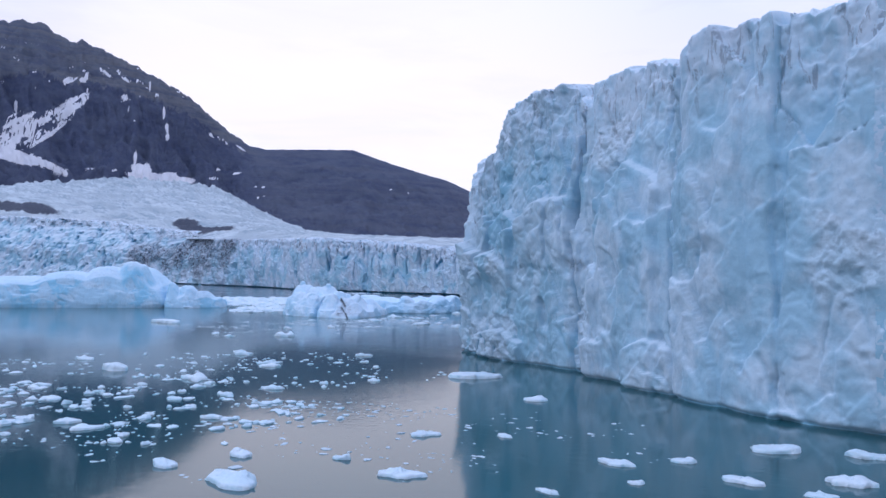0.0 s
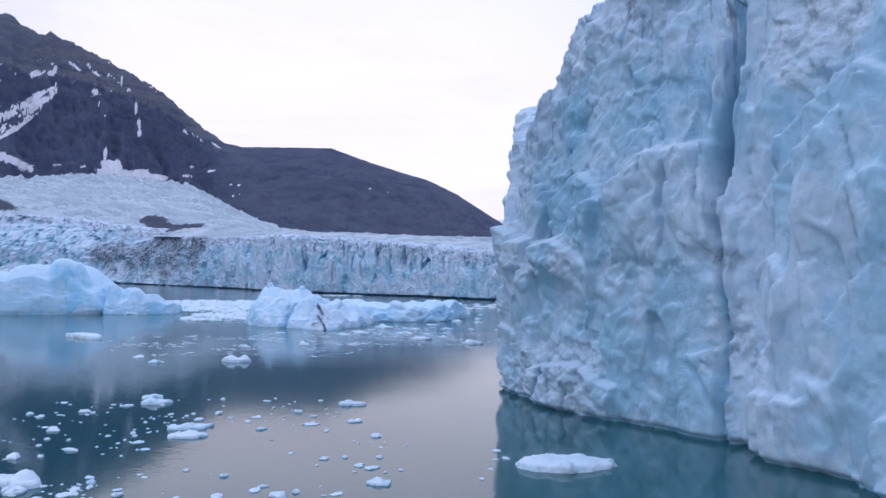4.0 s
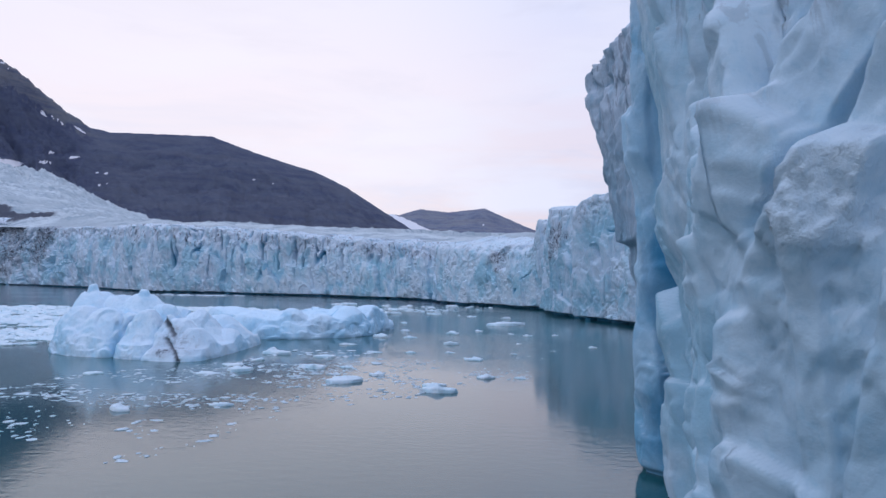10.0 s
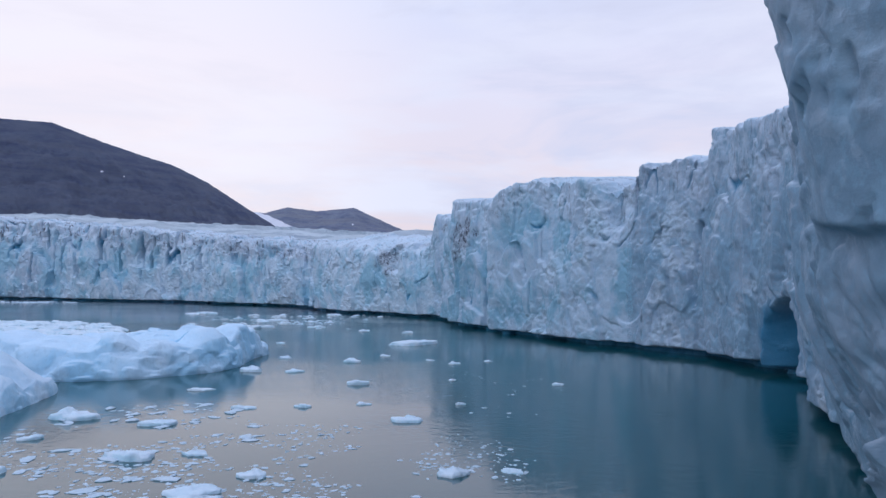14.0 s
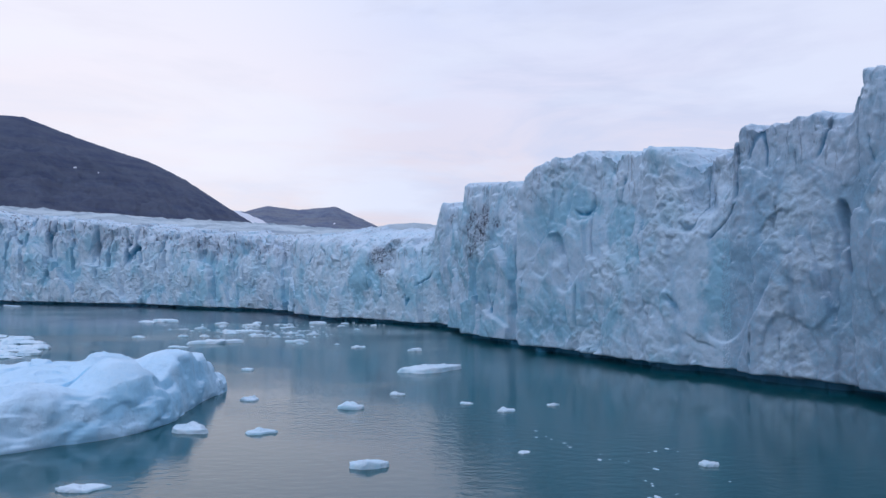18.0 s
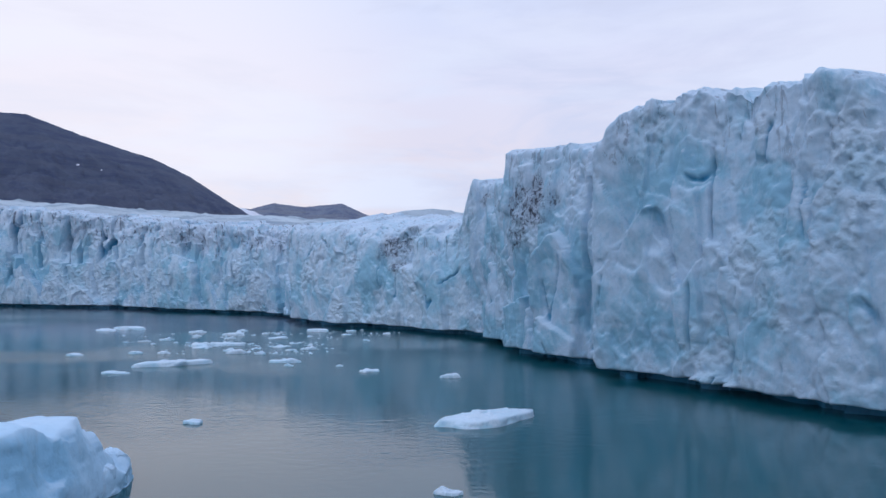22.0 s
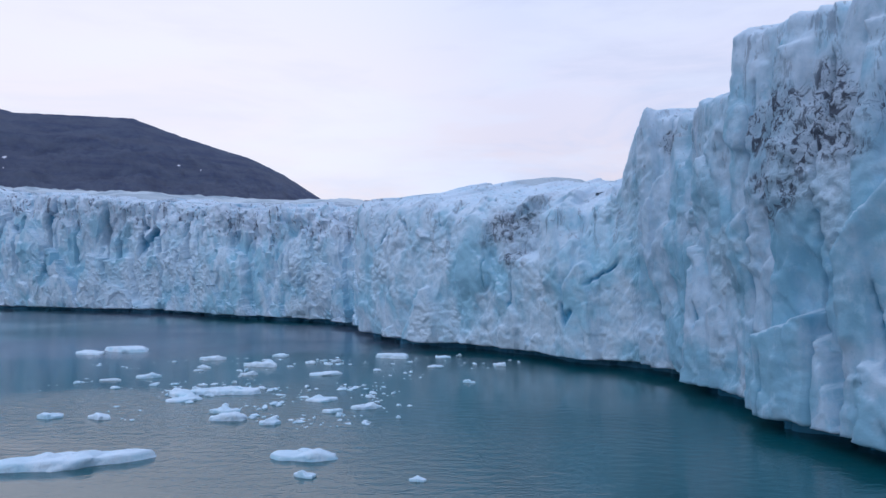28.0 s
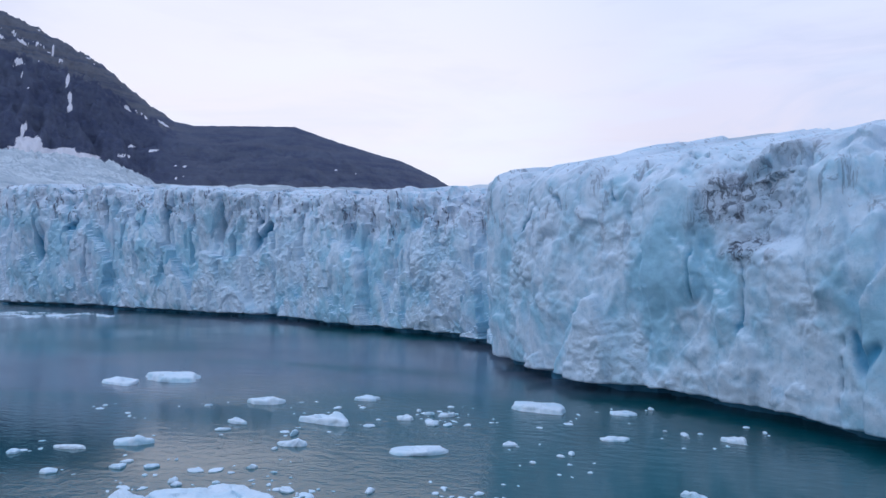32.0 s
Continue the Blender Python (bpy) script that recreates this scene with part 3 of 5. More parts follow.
CREVICES_B += [
    (36.5, -61.0, 1.1, 3.8, 6.0, 0.8, 0), (39.8, -65.6, 0.3, 11.5, 12.8, 0.8, 0), (-102.9, 269.0, 1.1, 17, 45, 3.0, 0), (-97.5, 266.8, 0.8, 13, 27, 2.6, 0.04),
]
# clear deep-blue ice, in the caves and on the corner tower also as painted shade: x, y, z, radius, strength
BLUE = [
    (12.4, -15.3, 11, 4.4, 1.0), (12.2, -15.1, 2, 4.0, 0.85), (12.2, -15.2, 20, 4.0, 0.9), (26.6, -49.4, 21, 3.6, 0.45), (14, -39, 22, 7, 0.35), (18, -43, 16, 6, 0.25),
    (22.6, -46.6, 6, 2.2, 0.3), (42.6, 58, 3, 7, 0.95), (11.4, -24, 6, 4, 0.35), (22, 113.5, 5, 4, 0.3), (14, -5, 10, 4, 0.5), (-25.5, 214, 2, 5, 0.5),
    (12, -36, 6, 5, 0.32), (15.5, -40.5, 8, 5, 0.26), (13.5, -38.2, 18, 5, 0.4), (20, -45, 27, 8, 0.32), (12, -36, 24, 6, 0.35),
]
BLUE += [
    (40, -67, 7, 3, 0.3), (14, 140, 10, 5, 0.3), (33, 38, 3, 8, 0.4),
]
# smooth spalled faces and crumbled patches: x, y, z, radius, strength
CALM = [(20.5, 116, 14, 10, 1), (43.5, 66, 16, 6, 0.7), (11.6, -14.5, 12, 9, 0.9), (14, -38.6, 16, 4.0, 0.8), (36, -60, 16, 6, 0.5), (-14, 191, 9, 6, 0.6), (46, -73, 14, 6, 0.5), (-57, 243.6, 11, 10, 1)]
CRUMBLED = [
    (27, 105, 14, 4, 1), (26, 108.5, 2, 4, 1), (31, 95, 20, 5, 1), (16.6, -41.5, 3, 4, 1), (27.2, -49.8, 7, 3, 1), (31, -54, 25, 4, 0.9),
    (13.4, -37.8, 12.6, 2.6, 1), (11.0, -35.2, 12.8, 1.8, 0.9), (16.5, -41.2, 12.5, 2.0, 0.8), (12.5, -37, 2.5, 3.5, 1), (17, 126, 16, 4, 0.8), (14, 138, 19, 5, 0.9),
    (13, 150, 12, 4, 0.8), (-2, 180, 16, 5, 1), (-12, 189, 4, 4, 1), (-70, 254, 10, 8, 1), (-100, 268, 8, 8, 1),
]
CRUMBLED += [
    (-40, 232, 12, 7, 1), (40, 82, 20, 4, 0.8), (49, -74, 12, 4, 0.8), (-79, 259, 12, 8, 1), (-90, 263.4, 7, 9, 1),
]
# grit frozen into the ice: x, y, z, radius, strength
GRIT = [
    (13.2, 138.4, 21.5, 7.2, 1.0), (-3.6, 181.6, 17.0, 5.5, 0.68), (-2.9, 180.8, 12.8, 2.4, 0.8), (13.0, 143.6, 21.5, 4.0, 0.9), (12.7, 164.4, 24.3, 2.0, 0.9), (13.2, 142.0, 16.5, 4.5, 0.75), (35.6, 88.0, 23.0, 1.6, 0.8), (34.0, 91.0, 26.0, 2.2, 0.9), (17.0, 124.0, 10.0, 5.0, 0.35),
    (-475.0, 470.0, 34.0, 34.0, 0.9), (-430.0, 460.0, 33.0, 42.0, 1.0), (-380.0, 434.0, 32.0, 42.0, 1.0), (-335.0, 408.0, 34.0, 30.0, 0.9), (-398.0, 458.0, 45.0, 20.0, 1.0), (12.3, 158.0, 24.0, 4.0, 0.4), (27.0, -49.0, 12.0, 2.0, 0.5), (-60.0, 246.0, 22.0, 9.0, 0.35), (-100.0, 268.0, 24.0, 12.0, 0.4),
    (42.0, 80.0, 22.0, 5.0, 0.3), (30.0, 98.0, 18.0, 4.0, 0.3), (-30.0, 226.0, 20.0, 6.0, 0.35), (24.0, 104.0, 28.0, 5.0, 0.25),
]


ARC = np.r_[0, np.cumsum(np.hypot(*np.diff(FRONT[:, :2], axis=0).T))]


def along(x, y):
    """Where on the front's length the point (x, y) lies."""
    best = (1e9, 0.0)
    for k, (p, q) in enumerate(zip(FRONT[:-1], FRONT[1:])):
        dx, dy = q[0] - p[0], q[1] - p[1]
        n = math.hypot(dx, dy)
        t = min(1, max(0, ((x - p[0]) * dx + (y - p[1]) * dy) / (n * n)))
        best = min(best, (math.hypot(x - p[0] - t * dx, y - p[1] - t * dy), ARC[k] + t * n))
    return best[1]


def front_strip(i0, i1, step, rows, sigma):
    """The face of the glacier between two plan nodes, from below the water over the crest: points (rows, columns, 3) and its fields."""
    a, b = max(i0 - 2, 0), min(i1 + 2, len(FRONT) - 1)
    full, s = resample(FRONT[a:b + 1], step)
    d = np.r_[0, np.cumsum(np.hypot(*np.diff(FRONT[a:b + 1, :2], axis=0).T))]
    arc = gauss((s + ARC[a])[:, None], 0.01)[:, 0]
    plan = gauss(full, sigma / step)
    nrm = left_normal(gauss(full[:, :2], 1.3 / step))
    inn = left_normal(gauss(full[:, :2], 9.0 / step))
    H = gauss(full[:, 2:3], 0.15 / step)[:, 0]
    lean = gauss(full[:, 3:], 1.2 / step)
    sel = (s >= d[i0 - a] - max(0.5, 2 * step)) & (s <= d[i1 - a] + max(0.5, 2 * step))
    plan, nrm, inn, H, lean, arc = plan[sel], nrm[sel], inn[sel], H[sel], lean[sel], arc[sel]
    n = len(H)
    CURL = np.interp(plan[:, 1], [-40, 20, 150, 168, 173, 203, 212], [0.985, 0.98, 0.97, 0.965, 0.82, 0.84, 0.94])
    SLOPE = np.interp(plan[:, 1], [163, 172, 198, 207], [0.12, 0.27, 0.27, 0.12])
    depth = np.r_[0.5, 1.1, 1.9, 3.0, 4.5, 6.5, 9.0, 12.0, 16.0]
    R = rows + len(depth)
    z = np.zeros((R, n))
    out = np.zeros((R, n))
    upw = np.zeros((R, n))
    inl = np.zeros((R, n))
    # an uneven crest line
    xy0 = np.c_[plan[:, :2], np.zeros(n)]
    H = H + 0.5 * fbm(xy0 / 3.5, 4, 0.6, 11) + 0.75 * blocks(xy0 / 2.2, 12, 0.3, 1.3, 60.0)[0] + 0.35 * blocks(xy0 / 0.8, 17, 0.4, 1.2, 60.0)[0]
    H = H + smooth(203, 215, plan[:, 1]) * (1.0 * blocks(xy0 / 9.0, 14, 0.4, 1.6, 50.0)[0] + 0.5 * fbm(xy0 / 5.0, 3, 0.6, 16))
    for r in range(rows):
        u = r / (rows - 1)
        zz = -1.5 + (H + 1.5) * u
        w = np.clip(zz / H, 0, 1)
        m, t = lean[:, 0], lean[:, 1]
        prof = np.where(w < 0.45, m * smooth(0, 1, w / 0.45), m + (t - m) * smooth(0, 1, (w - 0.45) / 0.55))
        over = np.clip((w - CURL) / (1 - CURL), 0, 1)
        z[r], out[r], upw[r] = zz - 0.25 * over ** 3, prof - (1 - CURL) * 13 * over ** 2.5, over
    for k, dd in enumerate(depth):
        r = rows + k
        z[r], inl[r], out[r], upw[r] = H + SLOPE * dd - 0.002 * dd * dd, dd, out[rows - 1], 1.0
    X = plan[None, :, 0] + nrm[None, :, 0] * out - inn[None, :, 0] * inl
    Y = plan[None, :, 1] + nrm[None, :, 1] * out - inn[None, :, 1] * inl
    p = np.stack((X, Y, z), -1).reshape(-1, 3)
    flat = p * np.array((1, 1, 0.42))
    S = np.broadcast_to(arc[None, :], (R, n)).ravel()
    rub = smooth(0.05, 0.85, fbm(p / 6.0, 4, 0.6, 40) + 0.28 * smooth(6, 0, p[:, 2]))
    calm = smooth(0.25, -0.25, fbm(p / 16.0, 2, 0.5, 41))
    wig = vnoise(p / 2.5, 50)
    far = smooth(200, 216, p[:, 1])
    mids = smooth(25, 45, p[:, 1]) * smooth(215, 190, p[:, 1])
    bent = vnoise(p / 4.5, 51)
    Hs = np.broadcast_to(H[None], (R, n)).ravel()
    weather = smooth(-9.5, -3.5, p[:, 2] - Hs + 3.5 * fbm(p * np.array((1, 1, 0.4)) / 7.0, 3, 0.6, 98)) * (0.55 + 0.45 * far)
    rub = np.maximum(rub * (0.45 + 0.55 * smooth(0.2, 0.8, fbm(p / 9.0, 2, 0.5, 99) + 0.5)), (0.35 + 0.4 * far) * weather * smooth(-0.2, 0.4, fbm(p / 3.0, 3, 0.6, 100)))
    calm = np.maximum(calm, 0.55 * (1 - weather))
    steps = np.zeros(len(p), np.float32)
    clear = np.zeros(len(p), np.float32)
    for x, y, hw, lo, hi, o, point, slant, rb in SLABS_A + SLABS_B + SLABS_C + SLABS_D:
        ds = S - along(x, y) - slant * (p[:, 2] - 0.5 * (max(lo, 0) + min(hi, 34)))
        if np.abs(ds).min() > hw + 1:
            continue
        ad = np.maximum(np.abs(ds) + 0.25 * wig * min(hw, 2), 0)
        tip = hi - point * (ad / hw) ** 1.3 + 0.4 * wig + min(1.2, 0.2 * hw) * bent
        body = smooth(hw, hw - min(0.14 + 0.14 * o, 0.6 * hw), ad) * smooth(tip + 0.1, tip - 0.2 - 0.18 * o, p[:, 2]) * smooth(lo - 1.5, lo + 2.5, p[:, 2])
        steps += o * body * (0.85 + 0.2 * ds / hw + 0.3 * smooth(tip - 6, tip, p[:, 2]))
        rub = np.maximum(rub, rb * body)
        calm = np.maximum(calm, body * (1 - rb))
    ledge = np.array([(along(x, y), z_) for x, y, z_ in STEP_BACK])
    lz = np.interp(S, ledge[:, 0], ledge[:, 1], left=60, right=60) + 0.5 * wig
    back = 1.6 * smooth(lz - 0.1, lz + 0.6, p[:, 2])
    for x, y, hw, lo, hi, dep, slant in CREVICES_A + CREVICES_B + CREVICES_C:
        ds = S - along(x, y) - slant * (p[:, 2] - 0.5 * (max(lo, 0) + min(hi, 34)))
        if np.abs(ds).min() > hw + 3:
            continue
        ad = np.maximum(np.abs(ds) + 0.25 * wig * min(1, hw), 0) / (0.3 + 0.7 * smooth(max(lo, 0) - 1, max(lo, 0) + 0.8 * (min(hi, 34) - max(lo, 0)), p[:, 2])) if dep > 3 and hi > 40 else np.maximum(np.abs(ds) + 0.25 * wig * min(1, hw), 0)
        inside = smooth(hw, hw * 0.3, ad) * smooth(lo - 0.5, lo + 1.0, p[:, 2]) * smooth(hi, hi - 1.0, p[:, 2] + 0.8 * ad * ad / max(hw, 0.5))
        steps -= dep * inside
        # blue ice in the recess, which also puts its shade into the colour
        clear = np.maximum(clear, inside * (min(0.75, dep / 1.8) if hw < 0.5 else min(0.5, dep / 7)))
    # plates, broken facets, rounded lumps, rubble
    zt = p[:, 2] + 0.35 * inl.ravel()
    corner = smooth(15, 10, np.hypot(p[:, 0] - 13.5, p[:, 1] + 38))
    tame = 1 - 0.75 * corner - 0.6 * smooth(12, 9, np.hypot(p[:, 0] - 15, p[:, 1] + 5))
    l0, gap0 = shards(S, zt, 11.0, 2.0, 2)
    lf = shards(S, zt, 17.0, 1.3, 9)[0] * far
    l1, gap1 = shards(S, zt, 6.5, 1.5, 3)
    l1 = np.maximum(l1, 0.9 * shards(S + 40, zt, 4.2, 2.3, 4)[0])
    l2, gap2 = shards(S, zt, 2.3, 1.4, 5)
    l3 = shards(S, zt, 0.95, 1.1, 6)[0]
    warp = np.stack([vnoise(p / 3.0, 70 + i) for i in range(3)], 1)
    a1 = blocks(p * np.array((1, 1, 0.62)) / 6.5 + 0.05 * warp, 3, 0.42, 0.45, 60.0, 0.22)[0]
    a2 = blocks(p * np.array((1, 1, 0.75)) / 2.6 + 0.07 * warp, 4, 0.45, 0.5, 45.0, 0.25)[0]
    a3 = blocks(p / 1.15 + 0.1 * warp, 5, 0.5, 0.5, 34.0, 0.3)[0]
    a4 = blocks(p / 0.55, 6, 0.5, 0.6, 34.0, 0.4)[0]
    b1, b2, b3 = (np.abs(vnoise(p * np.array((1, 1, 0.8)) / k, 80 + j)) - 0.25 for j, k in enumerate((3.4, 1.45, 0.62)))
    flute = fbm(p * np.array((1, 1, 0.14)) / 3.2, 2, 0.5, 2, True) * (0.4 + 0.6 * smooth(4, 18, p[:, 2]))
    for x, y, zc, rad, st in CALM:
        g = np.sqrt((p[:, 0] - x) ** 2 + (p[:, 1] - y) ** 2 + (p[:, 2] - zc) ** 2) / rad + 0.3 * vnoise(p / (0.5 * rad), 93)
        calm = np.maximum(calm, st * smooth(1.1, 0.6, g))
        rub = rub * (1 - st * smooth(1.1, 0.6, g))
    rub = rub * (1 - 0.55 * smooth(10, -10, p[:, 1]))
    for x, y, zc, rad, st in CRUMBLED:
        g = np.sqrt((p[:, 0] - x) ** 2 + (p[:, 1] - y) ** 2 + (p[:, 2] - zc) ** 2) / rad + 0.5 * vnoise(p / (0.4 * rad), 94)
        rub = np.maximum(rub, st * smooth(1.1, 0.5, g))
    busy = 1 - 0.72 * calm
    patch = smooth(-0.25, 0.35, fbm(p / 8.0, 3, 0.5, 43))
    wild = smooth(330, 400, p[:, 1])
    disp = steps + 3.0 * wild * (shards(S, zt, 13.0, 0.8, 10)[0] - 0.4) + 1.5 * wild * (shards(S, zt, 6.0, 0.8, 13)[0] - 0.4)
    south = smooth(10, -10, p[:, 1]) * (1 - corner)
    disp += (0.8 + 0.9 * mids + 0.5 * south) * tame * (l0 - 0.36) + 3.2 * (lf - 0.45 * far) + (0.85 - 0.25 * calm + 0.6 * far + 0.35 * south) * tame * (l1 - 0.5)
    disp += (1.05 + 0.6 * far) * (0.3 + 0.7 * tame) * a1 + (0.5 * busy + 0.06 + 0.2 * far) * a2 + (0.14 * busy + 0.22 * rub) * a3 + (0.02 * busy + 0.15 * rub) * a4
    disp += (0.28 * busy + 0.08) * b1 + (0.26 * busy + 0.2 * rub) * b2 + (0.07 * busy + 0.2 * rub) * b3
    disp += 0.5 * busy * patch * (l2 - 0.42) + (0.08 * busy + 0.15 * rub) * (l3 - 0.5) + (0.06 + 0.1 * far) * (flute - 0.5) * (1 - 0.6 * calm)
    disp += far * weather * (1.1 * b1 + 0.7 * a2)
    disp += corner * (0.2 * b1 + 0.24 * b2 + 0.26 * a2 + 0.12 * a3)
    open_ = smooth(0.0, 0.3, vnoise(p / 6.0, 34))
    disp -= (0.9 * gap0 ** 1.5 + 0.7 * gap1 ** 1.5) * open_ * (1 - 0.6 * calm) * (1 - corner) + 0.12 * gap2 * busy * patch
    # long thin fractures
    crack = smooth(0.020, 0.003, np.abs(vnoise(p * np.array((1, 1, 0.3)) / 9.0, 47))) * smooth(0.2, 0.4, vnoise(p / 6.0, 48)) * (1 - 0.8 * far)
    upright = smooth(0.022, 0.004, np.abs(vnoise(p * np.array((1, 1, 0.2)) / 5.5, 49))) * smooth(0.18, 0.34, vnoise(p * np.array((1, 1, 0.6)) / 4.5, 50)) * (1 - 0.6 * far)
    crack = np.maximum(crack, upright)
    disp -= (0.55 - 0.3 * south) * crack
    # slots that open towards the crest, deepest on the far wall
    slot = smooth(0.075, 0.0, np.abs(vnoise(p * np.array((1, 1, 0.13)) / 4.5, 37)) - 0.05 * far) * smooth(-0.1, 0.35, vnoise(p * np.array((1, 1, 0.5)) / 9.0, 38))
    disp -= (0.5 + 2.2 * far) * slot * smooth(4, 15, p[:, 2]) * (1 - calm * (1 - far))
    # melt pits on the overhang
    pit = smooth(8, 3, np.abs(S - along(15.5, -1.5))) * smooth(15, 18, p[:, 2])
    pd = blocks(p * np.array((1, 1, 0.42)) / 0.85, 8, 0, 0)[1]
    disp -= 0.5 * pit * smooth(0.42, 0.15, pd)
    # the overhang's underside ledge
    disp -= 0.9 * smooth(6.0, 4.0, np.abs(S - along(15.0, -2.5))) * smooth(13.4, 12.9, p[:, 2] - 0.06 * (S - along(15.0, -2.5)) ** 2 * 0.3) * smooth(5, 11, p[:, 2])
    # melt notch at the waterline
    notch = smooth(1.0, 0.7, p[:, 2] + 0.25 * vnoise(p / 3, 36)) * (0.75 + 0.5 * vnoise(p / 6, 35))
    disp -= np.where(p[:, 1] > 20, 4.2 * notch, 0.4 * smooth(0.4, 0.1, p[:, 2]))
    up = upw.ravel()
    nx, ny = np.broadcast_to(nrm[None, :, 0], (R, n)).ravel(), np.broadcast_to(nrm[None, :, 1], (R, n)).ravel()
    fade = np.where(inl.ravel() > 0, 0.7, 1.0)
    q = p.copy()
    hold = smooth(6, 0, inl.ravel())
    q[:, 0] += nx * (disp * hold - back)
    q[:, 1] += ny * (disp * hold - back)
    q[:, 2] += np.clip(disp, -1.0, 1.0) * up * fade * 0.6
    q[:, :2] += 0.06 * np.stack((vnoise(p / 1.7, 60), vnoise(p / 1.7, 61)), 1)
    dirt = np.zeros(len(p), np.float32)
    for x, y, zc, rad, st in GRIT:
        g = np.sqrt((p[:, 0] - x) ** 2 + (p[:, 1] - y) ** 2 + (1.2 * (p[:, 2] - zc)) ** 2) / rad + 0.45 * vnoise(p / (0.35 * rad), 90)
        dirt = np.maximum(dirt, st * smooth(1.1, 0.35, g))
    crest = smooth(-5 - 5 * far, 0.5, p[:, 2] - np.broadcast_to(H[None], (R, n)).ravel()) * smooth(0.05, 0.5, fbm(p / 8, 3, 0.6, 95))
    dirt = np.maximum(dirt, (0.42 + 0.15 * far) * crest)
    for x, y, zc, rad, st in BLUE:
        g = np.sqrt((p[:, 0] - x) ** 2 + (p[:, 1] - y) ** 2 + (0.8 * (p[:, 2] - zc)) ** 2) / rad + 0.3 * vnoise(p / (0.5 * rad), 92)
        clear = np.maximum(clear, st * smooth(1.1, 0.2, g))
    clear = np.maximum(clear, 0.24 * smooth(0.1, 0.7, fbm(flat / 6.0, 3, 0.5, 97)) * (1 - rub))
    # shade of the waterline notch, put into the colour as a deep blue band
    clear = np.maximum(clear, np.where(p[:, 1] > 20, 0.9 * smooth(1.0, 0.7, p[:, 2]), 0.5 * smooth(0.4, 0.1, p[:, 2])))
    # deep blue puts the dark of cracks and far slots into the colour
    clear = np.maximum(clear, (0.8 - 0.5 * south) * np.clip(crack, 0, 1))
    clear = np.maximum(clear, 0.85 * far * slot * smooth(4, 15, p[:, 2]))
    sh = (R, n)
    return q.reshape(R, n, 3), {"crust": weather.reshape(sh), "dirt": dirt.reshape(sh), "clear": clear.reshape(sh), "rubble": rub.reshape(sh)}


glacier = tagged(new("glacier"), "broken blue-white tidewater glacier with a vertical calving front", "glacier", kind="structure")


def part(name, mesh, parent, label=""):
    ob = new(name, mesh)
    ob.parent = parent
    if label:
        ob["label"] = label
    return ob


def node_at(x, y):
    return int(np.argmin(np.hypot(FRONT[:, 0] - x, FRONT[:, 1] - y)))


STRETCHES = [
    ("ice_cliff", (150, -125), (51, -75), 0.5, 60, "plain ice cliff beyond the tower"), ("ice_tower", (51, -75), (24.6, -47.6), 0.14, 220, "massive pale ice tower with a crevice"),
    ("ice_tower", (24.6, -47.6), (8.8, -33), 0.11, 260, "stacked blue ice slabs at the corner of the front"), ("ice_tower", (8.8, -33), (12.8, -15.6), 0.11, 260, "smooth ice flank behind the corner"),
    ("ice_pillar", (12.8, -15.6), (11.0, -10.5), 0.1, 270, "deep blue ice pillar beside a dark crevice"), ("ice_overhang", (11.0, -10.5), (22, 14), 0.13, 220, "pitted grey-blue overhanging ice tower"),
    ("ice_buttress", (22, 14), (43.2, 60), 0.2, 150, "shaded ice wall with a small cave"), ("ice_buttress", (43.2, 60), (35.4, 89.1), 0.16, 175, "shaded grey-blue fluted ice wall"),
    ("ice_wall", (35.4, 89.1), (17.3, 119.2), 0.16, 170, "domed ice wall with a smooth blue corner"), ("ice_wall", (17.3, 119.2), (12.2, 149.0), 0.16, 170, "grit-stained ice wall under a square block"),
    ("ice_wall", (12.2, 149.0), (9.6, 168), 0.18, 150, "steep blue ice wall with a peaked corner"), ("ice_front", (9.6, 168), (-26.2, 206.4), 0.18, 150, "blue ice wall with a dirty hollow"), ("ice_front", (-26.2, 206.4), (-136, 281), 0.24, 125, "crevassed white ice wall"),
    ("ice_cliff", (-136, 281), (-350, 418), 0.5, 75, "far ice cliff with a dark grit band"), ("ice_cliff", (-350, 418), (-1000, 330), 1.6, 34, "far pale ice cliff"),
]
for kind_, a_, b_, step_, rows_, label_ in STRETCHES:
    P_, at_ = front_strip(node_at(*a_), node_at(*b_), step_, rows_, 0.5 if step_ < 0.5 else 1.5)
    part(kind_, grid_mesh(kind_, P_[:, ::-1], {"ice_pillar": ICE_PILLAR, "ice_overhang": ICE_GREY, "ice_cliff": ICE_FAR, "ice_buttress": ICE_SHADED, "ice_front": ICE_BRIGHT, "ice_wall": ICE_WALL, "ice_tower": ICE if a_[0] > 30 else ICE_CORNER}.get(kind_, ICE), {k: v[:, ::-1] for k, v in at_.items()}, None, a_[1] > 200), glacier, label_)


